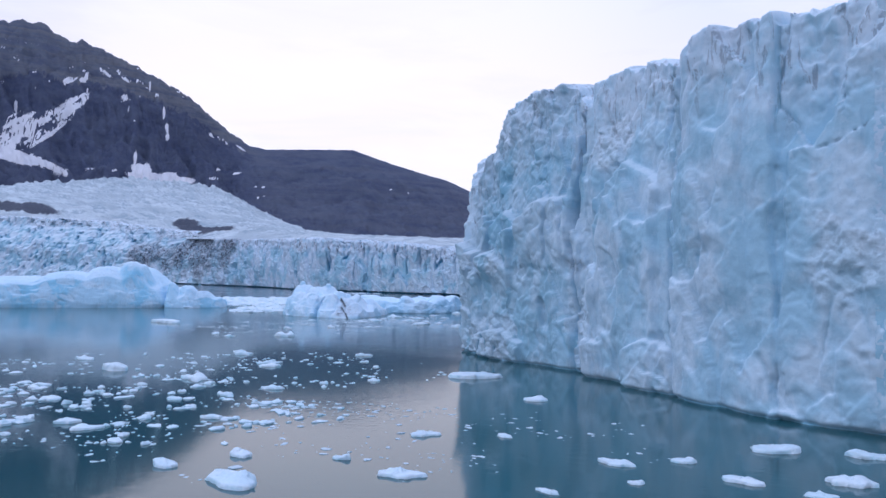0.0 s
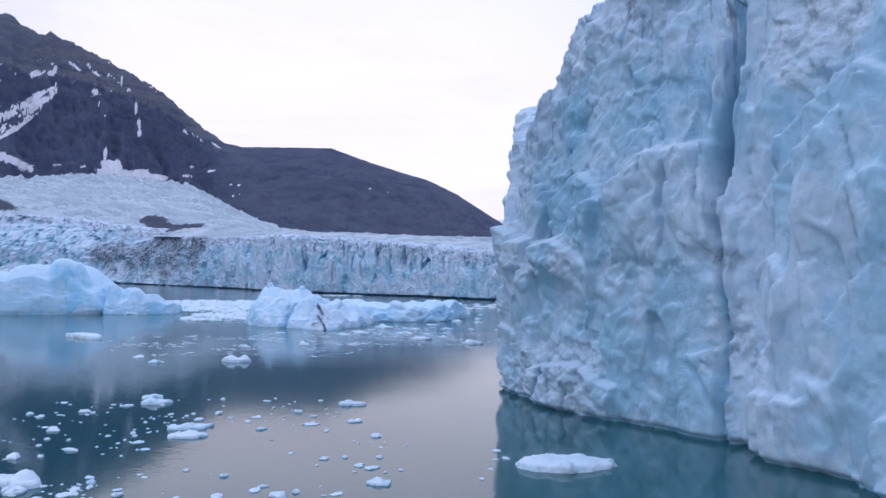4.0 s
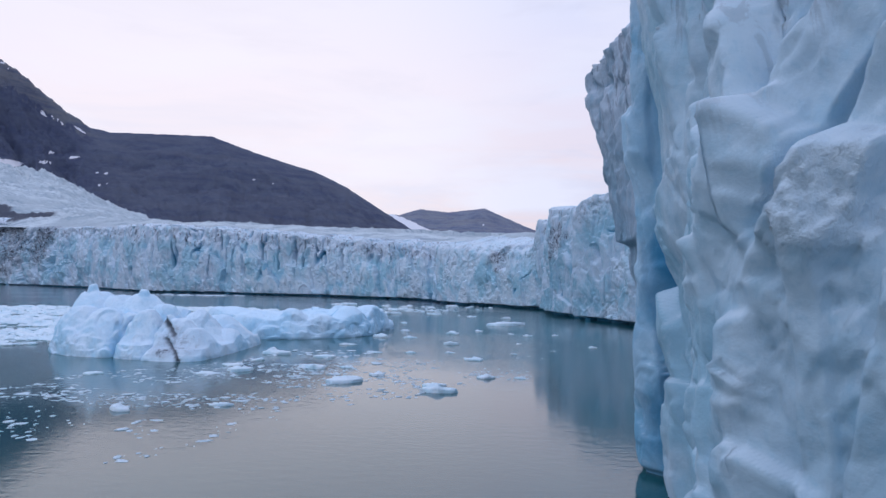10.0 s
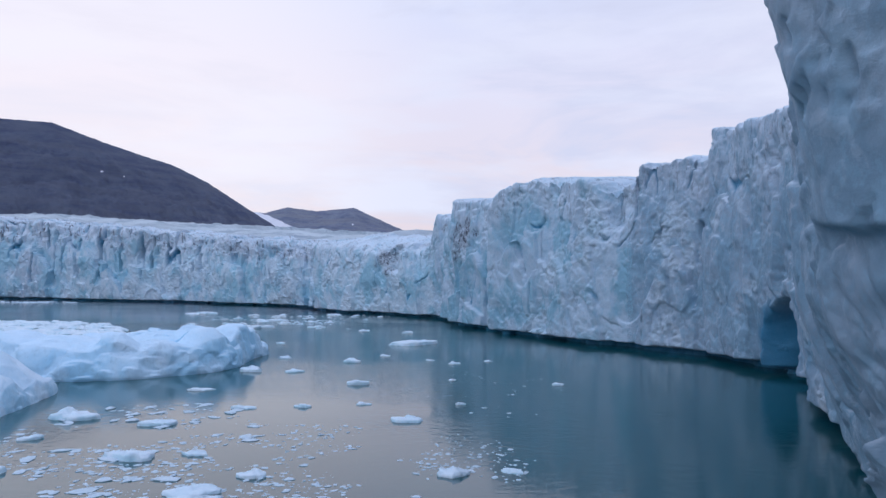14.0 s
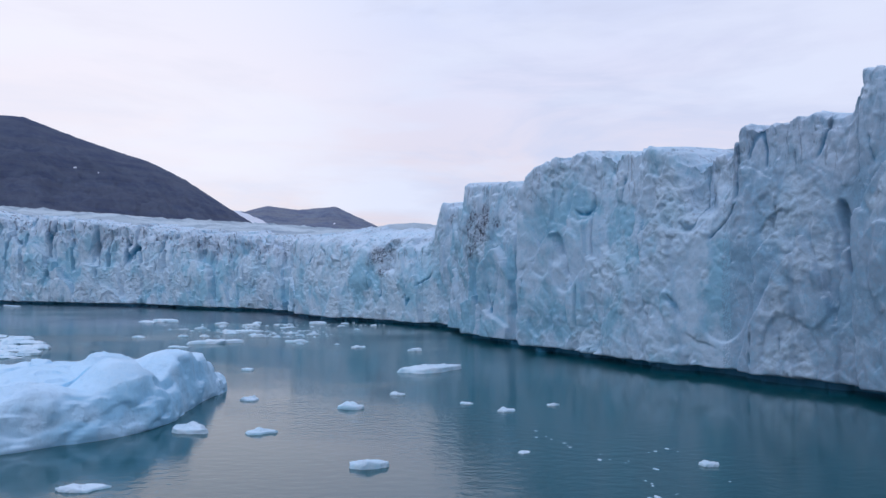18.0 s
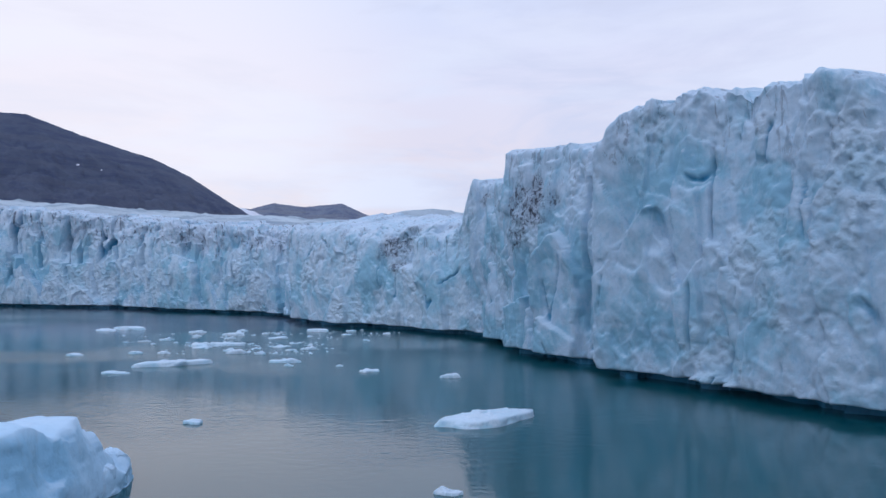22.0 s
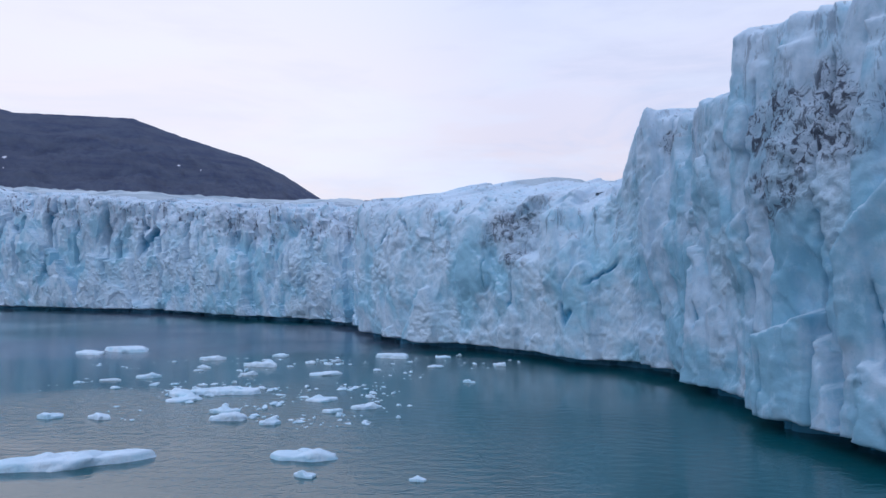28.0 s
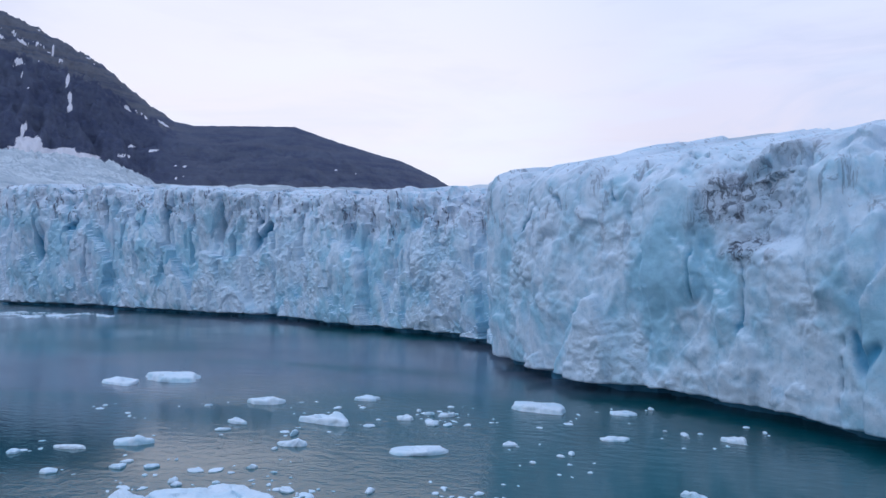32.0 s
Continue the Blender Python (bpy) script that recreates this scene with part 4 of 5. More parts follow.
# ---- glacier surface behind the front ----
def front_distance(x, y):
    """Distance inland from the front (negative over the water) and the crest height there."""
    best, crest, inside = np.full(x.shape, 1e9), np.zeros(x.shape), np.zeros(x.shape, bool)
    land = np.vstack((FRONT[:, :2], [(-1000, 6000), (6000, 6000), (6000, -125)]))
    for p, q in zip(land, np.roll(land, -1, 0)):
        cut = (p[1] > y) != (q[1] > y)
        inside ^= cut & (x < (q[0] - p[0]) * (y - p[1]) / (q[1] - p[1] if q[1] != p[1] else 1e-9) + p[0])
    for p, q in zip(FRONT[:-1], FRONT[1:]):
        dx, dy = q[0] - p[0], q[1] - p[1]
        t = np.clip(((x - p[0]) * dx + (y - p[1]) * dy) / (dx * dx + dy * dy), 0, 1)
        d = np.hypot(x - p[0] - t * dx, y - p[1] - t * dy)
        near = d < best
        crest = np.where(near, p[2] + (q[2] - p[2]) * t, crest)
        best = np.where(near, d, best)
    return np.where(inside, best, -best), crest


def surface_height(x, y):
    d, crest = front_distance(x, y)
    az = np.degrees(np.arctan2(x, y))
    rise = np.interp(az, [-70, -50, -44, -37, -34, -31, -28, -20, 0, 40], [0.26, 0.215, 0.19, 0.145, 0.105, 0.075, 0.05, 0.022, 0.02, 0.03])
    dd = np.maximum(d, 0)
    crest0 = crest
    crest = np.where(crest > 42, 42 + (crest - 42) * (0.25 + 0.75 * smooth(330, 50, dd)), crest)
    z = crest - 0.6 + rise * dd * np.where(az < -31, smooth(-60, 200, dd), smooth(0, 260, dd)) + 0.05 * np.minimum(dd, 60)
    z = z + 0.08 * np.minimum(dd, 24) * smooth(-30, -18, x) * smooth(60, 14, x) * smooth(160, 176, y) * smooth(236, 214, y)
    z = z - 15 * smooth(43, 60, crest0) * smooth(150, 45, dd)
    p = np.stack((x, y, z * 0), -1).reshape(-1, 3)
    rough = fbm(p * np.array((0.6, 1.6, 1)) / 34, 5, 0.6, 5, True).reshape(x.shape) * np.interp(az, [-36, -30], [4.5, 1.4]) + fbm(p / 9, 3, 0.6, 15).reshape(x.shape) * 0.7 + fbm(p * np.array((0.5, 1.7, 1)) / 13, 3, 0.6, 16, True).reshape(x.shape) * np.interp(az, [-36, -30], [1.8, 0.5])
    return z + rough * smooth(5, 40, dd) * (1 + 2.5 * smooth(250, 900, dd)), d - 27 * smooth(43, 66, crest0)


def plateau(name, x, y, dig, label):
    z, d = surface_height(x, y)
    P = np.stack((x, y, z), -1)
    dm = np.minimum(np.minimum(d[:-1, :-1], d[1:, 1:]), np.minimum(d[1:, :-1], d[:-1, 1:]))
    p = P.reshape(-1, 3)
    dirt = np.zeros(x.shape)
    for ax, ay, lx, ly, tilt in ((-437, 516, 78, 25, -0.7), (-705, 528, 62, 17, 0.0)):
        u = np.hypot((x - ax) / lx, (y - ay - tilt * (x - ax)) / ly) + 0.3 * vnoise(p / 25, 7).reshape(x.shape)
        dirt = np.maximum(dirt, smooth(1.1, 0.5, u))
    keep = dm > 5.0
    if dig:
        cx, cy = x[:-1, :-1], y[:-1, :-1]
        keep &= ~((cx > NEAR[0]) & (cx < NEAR[1] - 6) & (cy > NEAR[2]) & (cy < NEAR[3] - 6))
    part(name, grid_mesh(name, P, TOP_ICE, {"dirt": dirt}, keep), glacier, label)


NEAR = (-60, 260, -180, 290)
gx, gy = np.meshgrid(np.arange(NEAR[0], NEAR[1] + 1, 2.5), np.arange(NEAR[2], NEAR[3] + 1, 2.5))
plateau("glacier_surface", gx, gy, False, "weathered white ice behind the cliff edge")
gr, ga = np.meshgrid(np.geomspace(150, 2100, 330), np.radians(np.linspace(-85, 75, 760)), indexing="ij")
plateau("glacier_surface", gr * np.sin(ga), gr * np.cos(ga), True, "crevassed snowy glacier surface rising to the mountain foot")


# ---- mountains ----
RIDGE = [(-70, 14.0), (-58, 15.6), (-51, 16.9), (-47.7, 17.4), (-45.6, 16.4), (-44.7, 16.6), (-42.2, 15.7), (-40, 14.8), (-38.4, 14.1), (-36.9, 13.2), (-34.8, 11.5), (-32.8, 10.2), (-31.5, 9.95), (-30.1, 10.03),
         (-27.4, 10.15), (-24.5, 10.24), (-21.4, 9.25), (-18.1, 8.3), (-17.2, 8.1), (-16.2, 7.75), (-14.1, 6.75), (-13, 6.05), (-11.8, 5.3), (-9.2, 3.7), (-7, 2.2), (-4, 0.6), (4, 0.0)]
EYE0 = np.array((35.5, -130.0, 10.5))
# snow left in gullies, placed to fit the camera's view by angles from its start: bearing, height angle, half sizes,
# tilt
SNOW = [
    (-45.6, 13.8, 0.5, 0.22, 0.3), (-44.7, 13.95, 0.3, 0.2, 0.5), (-43.3, 14.6, 0.5, 0.12, -0.7), (-41.9, 13.0, 0.26, 0.22, 0), (-41.0, 14.3, 0.35, 0.08, -0.3), (-39.15, 12.2, 0.1, 0.5, -0.6),
    (-38.9, 11.1, 0.12, 0.4, -0.6), (-38.85, 10.4, 0.14, 0.25, 0), (-35.6, 10.75, 0.3, 0.1, -0.6), (-34.7, 10.4, 0.45, 0.09, -0.6), (-33.4, 9.95, 0.35, 0.07, -0.6), (-41.07, 8.75, 0.13, 0.4, 0.5),
    (-40.3, 7.65, 0.42, 0.7, 0), (-40.2, 7.2, 1.2, 0.28, 0), (-38.6, 7.4, 0.6, 0.36, 0), (-37.4, 7.25, 0.9, 0.16, 0), (-45.8, 7.4, 0.35, 0.07, 0),
]
SNOW += [
    (-44.1, 7.58, 0.4, 0.06, 0.1), (-42.5, 7.64, 0.2, 0.09, 0), (-35.4, 7.45, 0.5, 0.09, 0), (-33.65, 7.97, 0.4, 0.08, 0.2), (-35.07, 8.17, 0.18, 0.07, 0), (-32.2, 7.0, 0.12, 0.06, 0),
    (-31.6, 6.98, 0.16, 0.08, 0.3), (-31.5, 6.3, 0.1, 0.05, 0), (-32.0, 6.1, 0.12, 0.1, 0), (-48.9, 8.1, 2.0, 0.5, -0.22), (-46.5, 7.5, 1.2, 0.28, -0.45), (-42.1, 14.5, 0.5, 0.16, -0.9),
    (-40.8, 7.8, 0.6, 0.45, 0), (-39.4, 7.3, 2.4, 0.3, -0.05), (-48.9, 11.5, 0.12, 0.4, -0.9), (-41.6, 12.2, 0.12, 0.1, -0.8), (-41.2, 11.4, 0.08, 0.08, 0),
]
SNOW += [
    (-40.2, 14.0, 0.08, 0.4, 0.2), (-21.3, 7.1, 0.12, 0.04, 0), (-19.9, 6.9, 0.1, 0.03, 0),
]
SNOW_FAN = [(-48.4, 10.3, 1.3, 0.95, 0.2), (-46.3, 11.3, 2.2, 0.75, 0.75), (-46.9, 10.0, 2.0, 0.55, 0.9), (-49.4, 9.0, 1.0, 0.8, 0.6)]


def mountains():
    az = np.array([r[0] for r in RIDGE])
    el = np.array([r[1] for r in RIDGE])
    a = np.linspace(-69, 4, 860)
    crest = 10.5 + 2500 * np.tan(np.radians(np.interp(a, az, el)))
    crest = crest + 9.0 * fbm(np.c_[a * 1.3, a * 0, a * 0], 5, 0.65, 3) * smooth(-31, -36, a) + 1.5 * fbm(np.c_[a * 2.0, a * 0, a * 0 + 5], 3, 0.6, 4)
    u = np.r_[np.linspace(0.0, 1.0, 230), 1.012, 1.03, 1.07, 1.12]
    ar = np.radians(a)
    R = 1180 + (2500 - 1180) * u
    X = EYE0[0] + R[:, None] * np.sin(ar)[None]
    Y = EYE0[1] + R[:, None] * np.cos(ar)[None]
    w = np.clip(u, 0, 1)[:, None]
    # a steep upper wall over a long scree apron on the high mountain, one even slope on the hill
    high = smooth(-31, -37, a)[None]
    prof = high * (0.62 * w ** 1.25 + 0.38 * w ** 5) + (1 - high) * (0.55 * w ** 1.1 + 0.45 * w ** 2.2)
    Z = -20 + (crest[None] + 20) * prof
    p = np.stack((X, Y, Z * 0.6), -1).reshape(-1, 3)
    gul = fbm(np.c_[((a[None] + 6 * w) * 0.35).ravel(), (w * 2.6 + 0 * a[None]).ravel(), p[:, 2] * 0], 5, 0.55, 8, True).reshape(Z.shape)
    det = fbm(p / 130, 5, 0.55, 9).reshape(Z.shape)
    fade = smooth(1.0, 0.80, w) * smooth(0, 0.3, w)
    Z = Z + fade * (34 * high + 12) * (gul - 0.4) * 0.9 + fade * 30 * det + high * smooth(0.55, 0.8, w) * smooth(1.0, 0.97, w) * 16 * (fbm(p * np.array((1, 1, 2.2)) / 45, 4, 0.6, 19, True).reshape(Z.shape) - 0.4)
    over = np.clip(u - 1, 0, 1)[:, None]
    Z = Z - over * 1600
    P = np.stack((X, Y, Z), -1)
    eh = np.hypot(X - EYE0[0], Y - EYE0[1])
    E = np.degrees(np.arctan2(Z - EYE0[2], eh))
    A = np.broadcast_to(a[None], Z.shape)
    wob = 0.35 * fbm(np.c_[A.ravel() * 2.5, E.ravel() * 2.5, 0 * A.ravel()], 3, 0.6, 21).reshape(Z.shape)
    snow = np.zeros(Z.shape)
    for ba, ea, ra, re, tl in SNOW:
        g = np.hypot((A - ba) / ra, (E - ea - tl * (A - ba)) / re) + wob
        snow = np.maximum(snow, smooth(1.5, 0.4, g))
    for ba, ea, ra, re, tl in SNOW_FAN:
        g = np.hypot((A - ba) / ra, (E - ea - tl * (A - ba)) / re) + 0.6 * wob
        lx, ly = (A * 0.62 - E * 0.78), (A * 0.78 + E * 0.62)
        streak = smooth(-0.3, 0.15, fbm(np.c_[lx.ravel() * 4.2, ly.ravel() * 0.35, 0 * lx.ravel()], 3, 0.6, 27).reshape(Z.shape))
        snow = np.maximum(snow, smooth(1.35, 0.5, g) * (0.2 + 0.8 * streak))
    specks = smooth(0.55, 0.8, fbm(np.c_[A.ravel() * 1.6, E.ravel() * 3.5, 0 * A.ravel() + 9], 4, 0.6, 23).reshape(Z.shape)) * smooth(10.5, 13.5, E) * smooth(17, 15, E)
    snow = np.maximum(snow, 0.8 * specks)
    under = np.interp(A, az, el) - np.interp(A, [-52, -44, -38, -33], [4.2, 2.6, 1.5, 0.8])
    scree = high * smooth(0.2, -0.15, E - under + 1.6 * wob) + 0.56 * (1 - high)
    return grid_mesh("mountain", P, ROCK, {"snow": snow, "scree": scree})


tagged(new("mountain", mountains()), "dark slate mountain ridge with scattered snow patches", "mountain", kind="structure")


def far_hill():
    a = np.linspace(-13, 14, 240)
    crest = 10 + 3600 * np.tan(np.radians(np.interp(a, [-13, -11, -9.6, -7.9, -5.5, -2.5, 1.0, 3, 5, 9, 14], [4.6, 5.0, 4.95, 5.45, 5.2, 5.55, 4.0, 3.3, 2.7, 1.5, 0.5])))
    crest = crest + 3 * fbm(np.c_[a * 1.5, a * 0, a * 0], 4, 0.6, 33)
    u = np.r_[np.linspace(0, 1, 70), 1.03, 1.1]
    ar = np.radians(a)
    R = 2650 + 950 * u
    X, Y = R[:, None] * np.sin(ar)[None], R[:, None] * np.cos(ar)[None]
    w = np.clip(u, 0, 1)[:, None]
    Z = crest[None] * (0.25 + 0.75 * w ** 1.1) - 800 * np.clip(u - 1, 0, 1)[:, None]
    p = np.stack((X, Y, Z), -1).reshape(-1, 3)
    Z = Z + 18 * fbm(p / 160, 4, 0.55, 35).reshape(Z.shape) * smooth(1, 0.85, w)
    A = np.broadcast_to(a[None], Z.shape)
    E = np.degrees(np.arctan2(Z, R[:, None]))
    wob = 0.3 * fbm(p / 200, 3, 0.6, 36).reshape(Z.shape)
    snow = smooth(1.2, 0.6, np.abs(E - (5.35 - 0.42 * (A + 11.3))) / 0.42 + wob) * smooth(-12.4, -11.6, A) * smooth(-5.8, -7.0, A)
    snow = np.maximum(snow, smooth(1.4, 0.5, np.hypot((A + 2.6) / 0.12, (E - 4.35) / 0.05)))
    return grid_mesh("far_hill", np.stack((X, Y, Z), -1), HAZED_ROCK, {"snow": snow, "scree": 0 * Z + 0.1})


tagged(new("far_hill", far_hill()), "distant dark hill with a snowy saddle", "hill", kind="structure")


# ---- icebergs and floes ----
def ice_body(name, outline, edge, peaks, n_around, n_flank, n_top, rough, material, seed, dirt_at=(), clear_at=(), undercut=0.2):
    """A floating block: outline (x, y) round its middle, the height of its rim, and humps (x, y, radius, height) on it."""
    o = np.array(outline, float)
    c = o.mean(0)
    loop = np.vstack((o, o[:1]))
    d = np.r_[0, np.cumsum(np.hypot(*np.diff(loop, axis=0).T))]
    s_ = np.linspace(0, d[-1], n_around + 1)[:-1]
    ring = np.stack([np.interp(s_, d, loop[:, k]) for k in (0, 1)], 1)
    k = np.exp(-0.5 * (np.arange(-6, 7) / (n_around / 40)) ** 2)
    k /= k.sum()
    ring = sum(w * np.roll(ring, j - 6, 0) for j, w in enumerate(k))
    ring = np.vstack((ring, ring[:1]))
    size = d[-1] / 6.28

    def top(xy):
        z = np.full(len(xy), float(edge))
        for px, py, pr, ph in peaks:
            z = np.maximum(z, edge + (ph - edge) * smooth(1.7 * pr, 0.25 * pr, np.hypot(xy[:, 0] - px, xy[:, 1] - py)))
        return z

    rim = top(ring)
    P = []
    for r in range(n_flank):
        u = r / (n_flank - 1)
        sc = 1.0 - 0.10 * u * u - undercut * 0.12 * (1 - smooth(0.0, 0.25, u))
        P.append(np.c_[c + (ring - c) * sc, -0.5 + (rim * 0.86 + 0.5) * u])
    for r in range(1, n_top + 1):
        u = r / n_top
        xy = c + (ring - c) * 0.9 * (1 - u) ** 0.9
        P.append(np.c_[xy, top(xy) - 0.14 * rim * (1 - u) ** 3])
    P = np.array(P)
    R, n = P.shape[:2]
    p = P.reshape(-1, 3)
    sz = min(size, 12.0)
    q = p + seed * 17.3
    f1 = blocks(q / (0.5 * sz), seed, 0.42, 0.3, 60.0, 0.4)[0]
    f2 = blocks(q / (0.16 * sz), seed + 3, 0.42, 0.4, 50.0, 0.5)[0]
    disp = rough * (0.17 * sz * f1 + 0.045 * sz * f2 + 0.024 * sz * fbm(q / (0.3 * sz), 4, 0.5, seed + 5))
    radial = P[:, :, :2] - c
    radial /= np.maximum(np.linalg.norm(radial, axis=-1, keepdims=True), 1e-6)
    w = np.r_[np.zeros(n_flank), np.linspace(0.3, 1, n_top)][:, None]
    D = disp.reshape(R, n)
    P[:, :, 0] += radial[:, :, 0] * D * (1 - w)
    P[:, :, 1] += radial[:, :, 1] * D * (1 - w)
    P[:, :, 2] += D * np.maximum(w, 0.25) * (P[:, :, 2] > 0.05)
    P[:, -1] = P[:, 0]
    P[-1] = P[-1].mean(0)
    dirt, clear = np.zeros((R, n)), np.zeros((R, n))
    for x, y, z, rad, st in dirt_at:
        g = np.sqrt((P[:, :, 0] - x) ** 2 + (P[:, :, 1] - y) ** 2 + (P[:, :, 2] - z) ** 2) / rad
        dirt = np.maximum(dirt, st * smooth(1.2, 0.4, g + 0.3 * vnoise(p / (0.4 * rad), 91).reshape(R, n)))
    for x, y, ang, wide, tilt, z0, z1 in clear_at:
        off = (P[:, :, 0] - x) * math.cos(ang) + (P[:, :, 1] - y) * math.sin(ang) + tilt * P[:, :, 2] + 0.4 * vnoise(p / 3, 77).reshape(R, n)
        vein = smooth(wide, wide * 0.3, np.abs(off)) * (P[:, :, 1] < c[1] + 4) * smooth(z0 - 0.3, z0, P[:, :, 2]) * smooth(z1 + 0.3, z1, P[:, :, 2])
        clear = np.maximum(clear, vein)
        P[:, :, :2] -= radial * (vein * 0.5)[..., None]
    rub = smooth(-0.1, 0.5, fbm(q / (0.35 * sz), 3, 0.5, seed + 9)).reshape(R, n)
    return grid_mesh(name, P, material, {"dirt": dirt, "clear": clear, "rubble": rub}), c


# the cracked iceberg: a white peaked block and a dirty block that leans on it
cracked = tagged(new("iceberg"), "jagged white iceberg with a dark dirty crack", "iceberg", group="icebergs in the bay")
part("peak_block", ice_body("peak_block", [(-60.8, 37), (-57.4, 33.2), (-54.3, 30.6), (-50, 29.8), (-47.5, 29.7), (-47.1, 34), (-44, 42), (-46, 52), (-57, 50), (-61, 44)], 2.2,
     [(-56.4, 40.5, 1.4, 9.0), (-56.0, 41, 4.2, 7.9), (-52.4, 41, 3.6, 7.4), (-48.6, 40.2, 1.4, 8.2), (-49, 41, 3.6, 7.6), (-47.6, 36, 2.4, 5.6), (-51, 46, 5, 6.4), (-54.6, 36, 3, 6.2), (-50.6, 35, 3.0, 5.9)], 240, 40, 44, 0.75, BERG_ICE, 3)[0], cracked)
part("wedge_block", ice_body("wedge_block", [(-47.0, 29.6), (-44.6, 28.6), (-42.7, 28.0), (-41.6, 29.6), (-41.4, 36), (-43, 45), (-46, 44), (-46.3, 35)], 2.0,
     [(-44.6, 34, 2.4, 5.8), (-44.4, 38, 3, 6.4), (-43.6, 42, 3, 6.0)], 160, 34, 34, 0.55, BERG_ICE, 7)[0], cracked, "smooth white wedge between two seams")
part("dirty_block", ice_body("dirty_block", [(-42.5, 27.9), (-39, 27.0), (-34.7, 27.8), (-34.2, 34), (-34.4, 42), (-35.0, 50), (-39, 53), (-44, 50), (-42.4, 40), (-42.1, 33)], 1.5,
     [(-42.3, 34, 2.2, 5.8), (-40, 34, 2.6, 4.8), (-37.6, 33, 2.2, 3.6), (-41, 40, 3.4, 5.4), (-40, 46, 3.4, 4.6), (-36.4, 41, 1.8, 3.0)], 220, 36, 40, 0.7, BERG_ICE, 6,
     [(-38.2, 29.5, 2.6, 4.2, 0.5), (-39.6, 31, 4.4, 1.5, 0.95), (-39.2, 28.4, 1.3, 1.5, 0.9)], [(-37.2, 31, 0.5, 0.55, 0.68, 2.8, 6.6), (-38.9, 31, 0.5, 0.4, 0.55, 0.1, 2.4)])[0], cracked, "greyish dirty ice with dark seams")
flat_berg = tagged(new("iceberg"), "long flat pale blue iceberg slab", "iceberg", group="icebergs in the bay")
part("slab", ice_body("slab", [(-20.7, 83), (-21.4, 75), (-21.7, 67.5), (-22.4, 64.6), (-24.4, 63.1), (-27.4, 60.7), (-30, 58.2), (-37, 56.4), (-46, 57.6), (-56, 66), (-50, 77), (-36, 83), (-25, 86)], 3.5,
     [(-23.4, 74, 3.2, 5.2), (-23.0, 80, 3, 4.6), (-25.6, 67, 2.4, 5.3), (-29.6, 62.5, 2.2, 4.2), (-33.6, 60.4, 2.0, 4.9), (-40, 62, 3.6, 4.5), (-46, 63, 3.6, 5.2), (-33, 71, 4, 4.3), (-28, 72, 3, 4.8)], 320, 44, 54, 0.8, SLAB_ICE, 5)[0], flat_berg)
part("end_knob", ice_body("end_knob", [(-22.4, 79.6), (-21.0, 80.0), (-20.3, 82.0), (-20.6, 84.4), (-22.6, 85.2)], 0.6, [(-21.2, 81.4, 0.9, 1.5), (-21.6, 83.6, 1.0, 1.7)], 70, 14, 14, 1.0, SLAB_ICE, 9)[0], flat_berg)
blue_berg = tagged(new("iceberg"), "large smooth blue iceberg with a high shoulder", "iceberg", group="icebergs in the bay")
part("shoulder", ice_body("shoulder", [(-108.6, 48.6), (-112, 45.4), (-120, 40), (-130, 33.2), (-145, 23.6), (-170, 14), (-185, 45), (-150, 85), (-120, 80), (-110, 62)], 6.6,
     [(-119.5, 48, 4.4, 14.2), (-117.5, 50, 3.2, 13.6), (-126, 45, 7, 12.4), (-135, 40, 9, 10.8), (-150, 36, 12, 9.2), (-123, 56, 8, 12.6)], 320, 40, 48, 0.4, BLUE_BERG_ICE, 8)[0], blue_berg)
part("low_tail", ice_body("low_tail", [(-94.5, 60), (-96.4, 57), (-101, 53), (-108.4, 48.4), (-112, 56), (-110, 74), (-101, 72)], 2.6,
     [(-109.5, 53, 3, 8.6), (-105.6, 56.5, 3.6, 6.8), (-101, 58.5, 3, 5.2), (-97, 61, 2, 3.4)], 180, 28, 32, 0.55, BLUE_BERG_ICE, 4, [(-101, 56, 3, 4, 0.4)])[0], blue_berg)

FLOES_SOUTH = [
    (14.7, -99, 3.8), (22.5, -95.1, 2.9), (12.4, -94.4, 1.8), (-1.2, -91.9, 2.4), (-3.9, -90.8, 2.0), (-7, -59, 2.8),
    (-16.4, -49.7, 2.5), (-30.7, -61.6, 3.0), (-65, -4, 9.5), (-20.4, -67.9, 4.0), (-19.1, -78.9, 2.0), (17, -58.5, 6.2),
    (25.6, -69.8, 2.4), (26, -84.3, 1.3), (33.4, -88.8, 2.5), (43, -82.1, 3.9), (37.1, -87, 1.7), (40, -90.2, 2.6),
    (18.3, -93.1, 1.3), (20.8, -85.7, 2.3), (-8.8, -70.4, 3.2), (9.7, -97.6, 1.9), (1.5, -72.8, 1.9), (30.5, -95.4, 1.5),
    (-8.2, -56.7, 2.9), (-1.3, -45, 2.4), (-25.5, -23, 4.0), (4.7, -68.2, 1.2),
]
FLOES_SOUTH += [
    (-5.1, -74.5, 1.6), (8.5, -64.8, 1.4), (-33.3, -27.6, 2.0), (-38.6, -24.1, 2.0), (45.3, -88.8, 2.4), (43.4, -91.6, 1.6),
    (47.8, -82.1, 2.6), (34.6, -92.4, 1.0), (4.5, -86.0, 1.7), (0.5, -83.0, 1.4), (-3.0, -80.5, 1.8), (-12.5, -84.0, 2.2),
    (7.5, -80.0, 1.1),
]
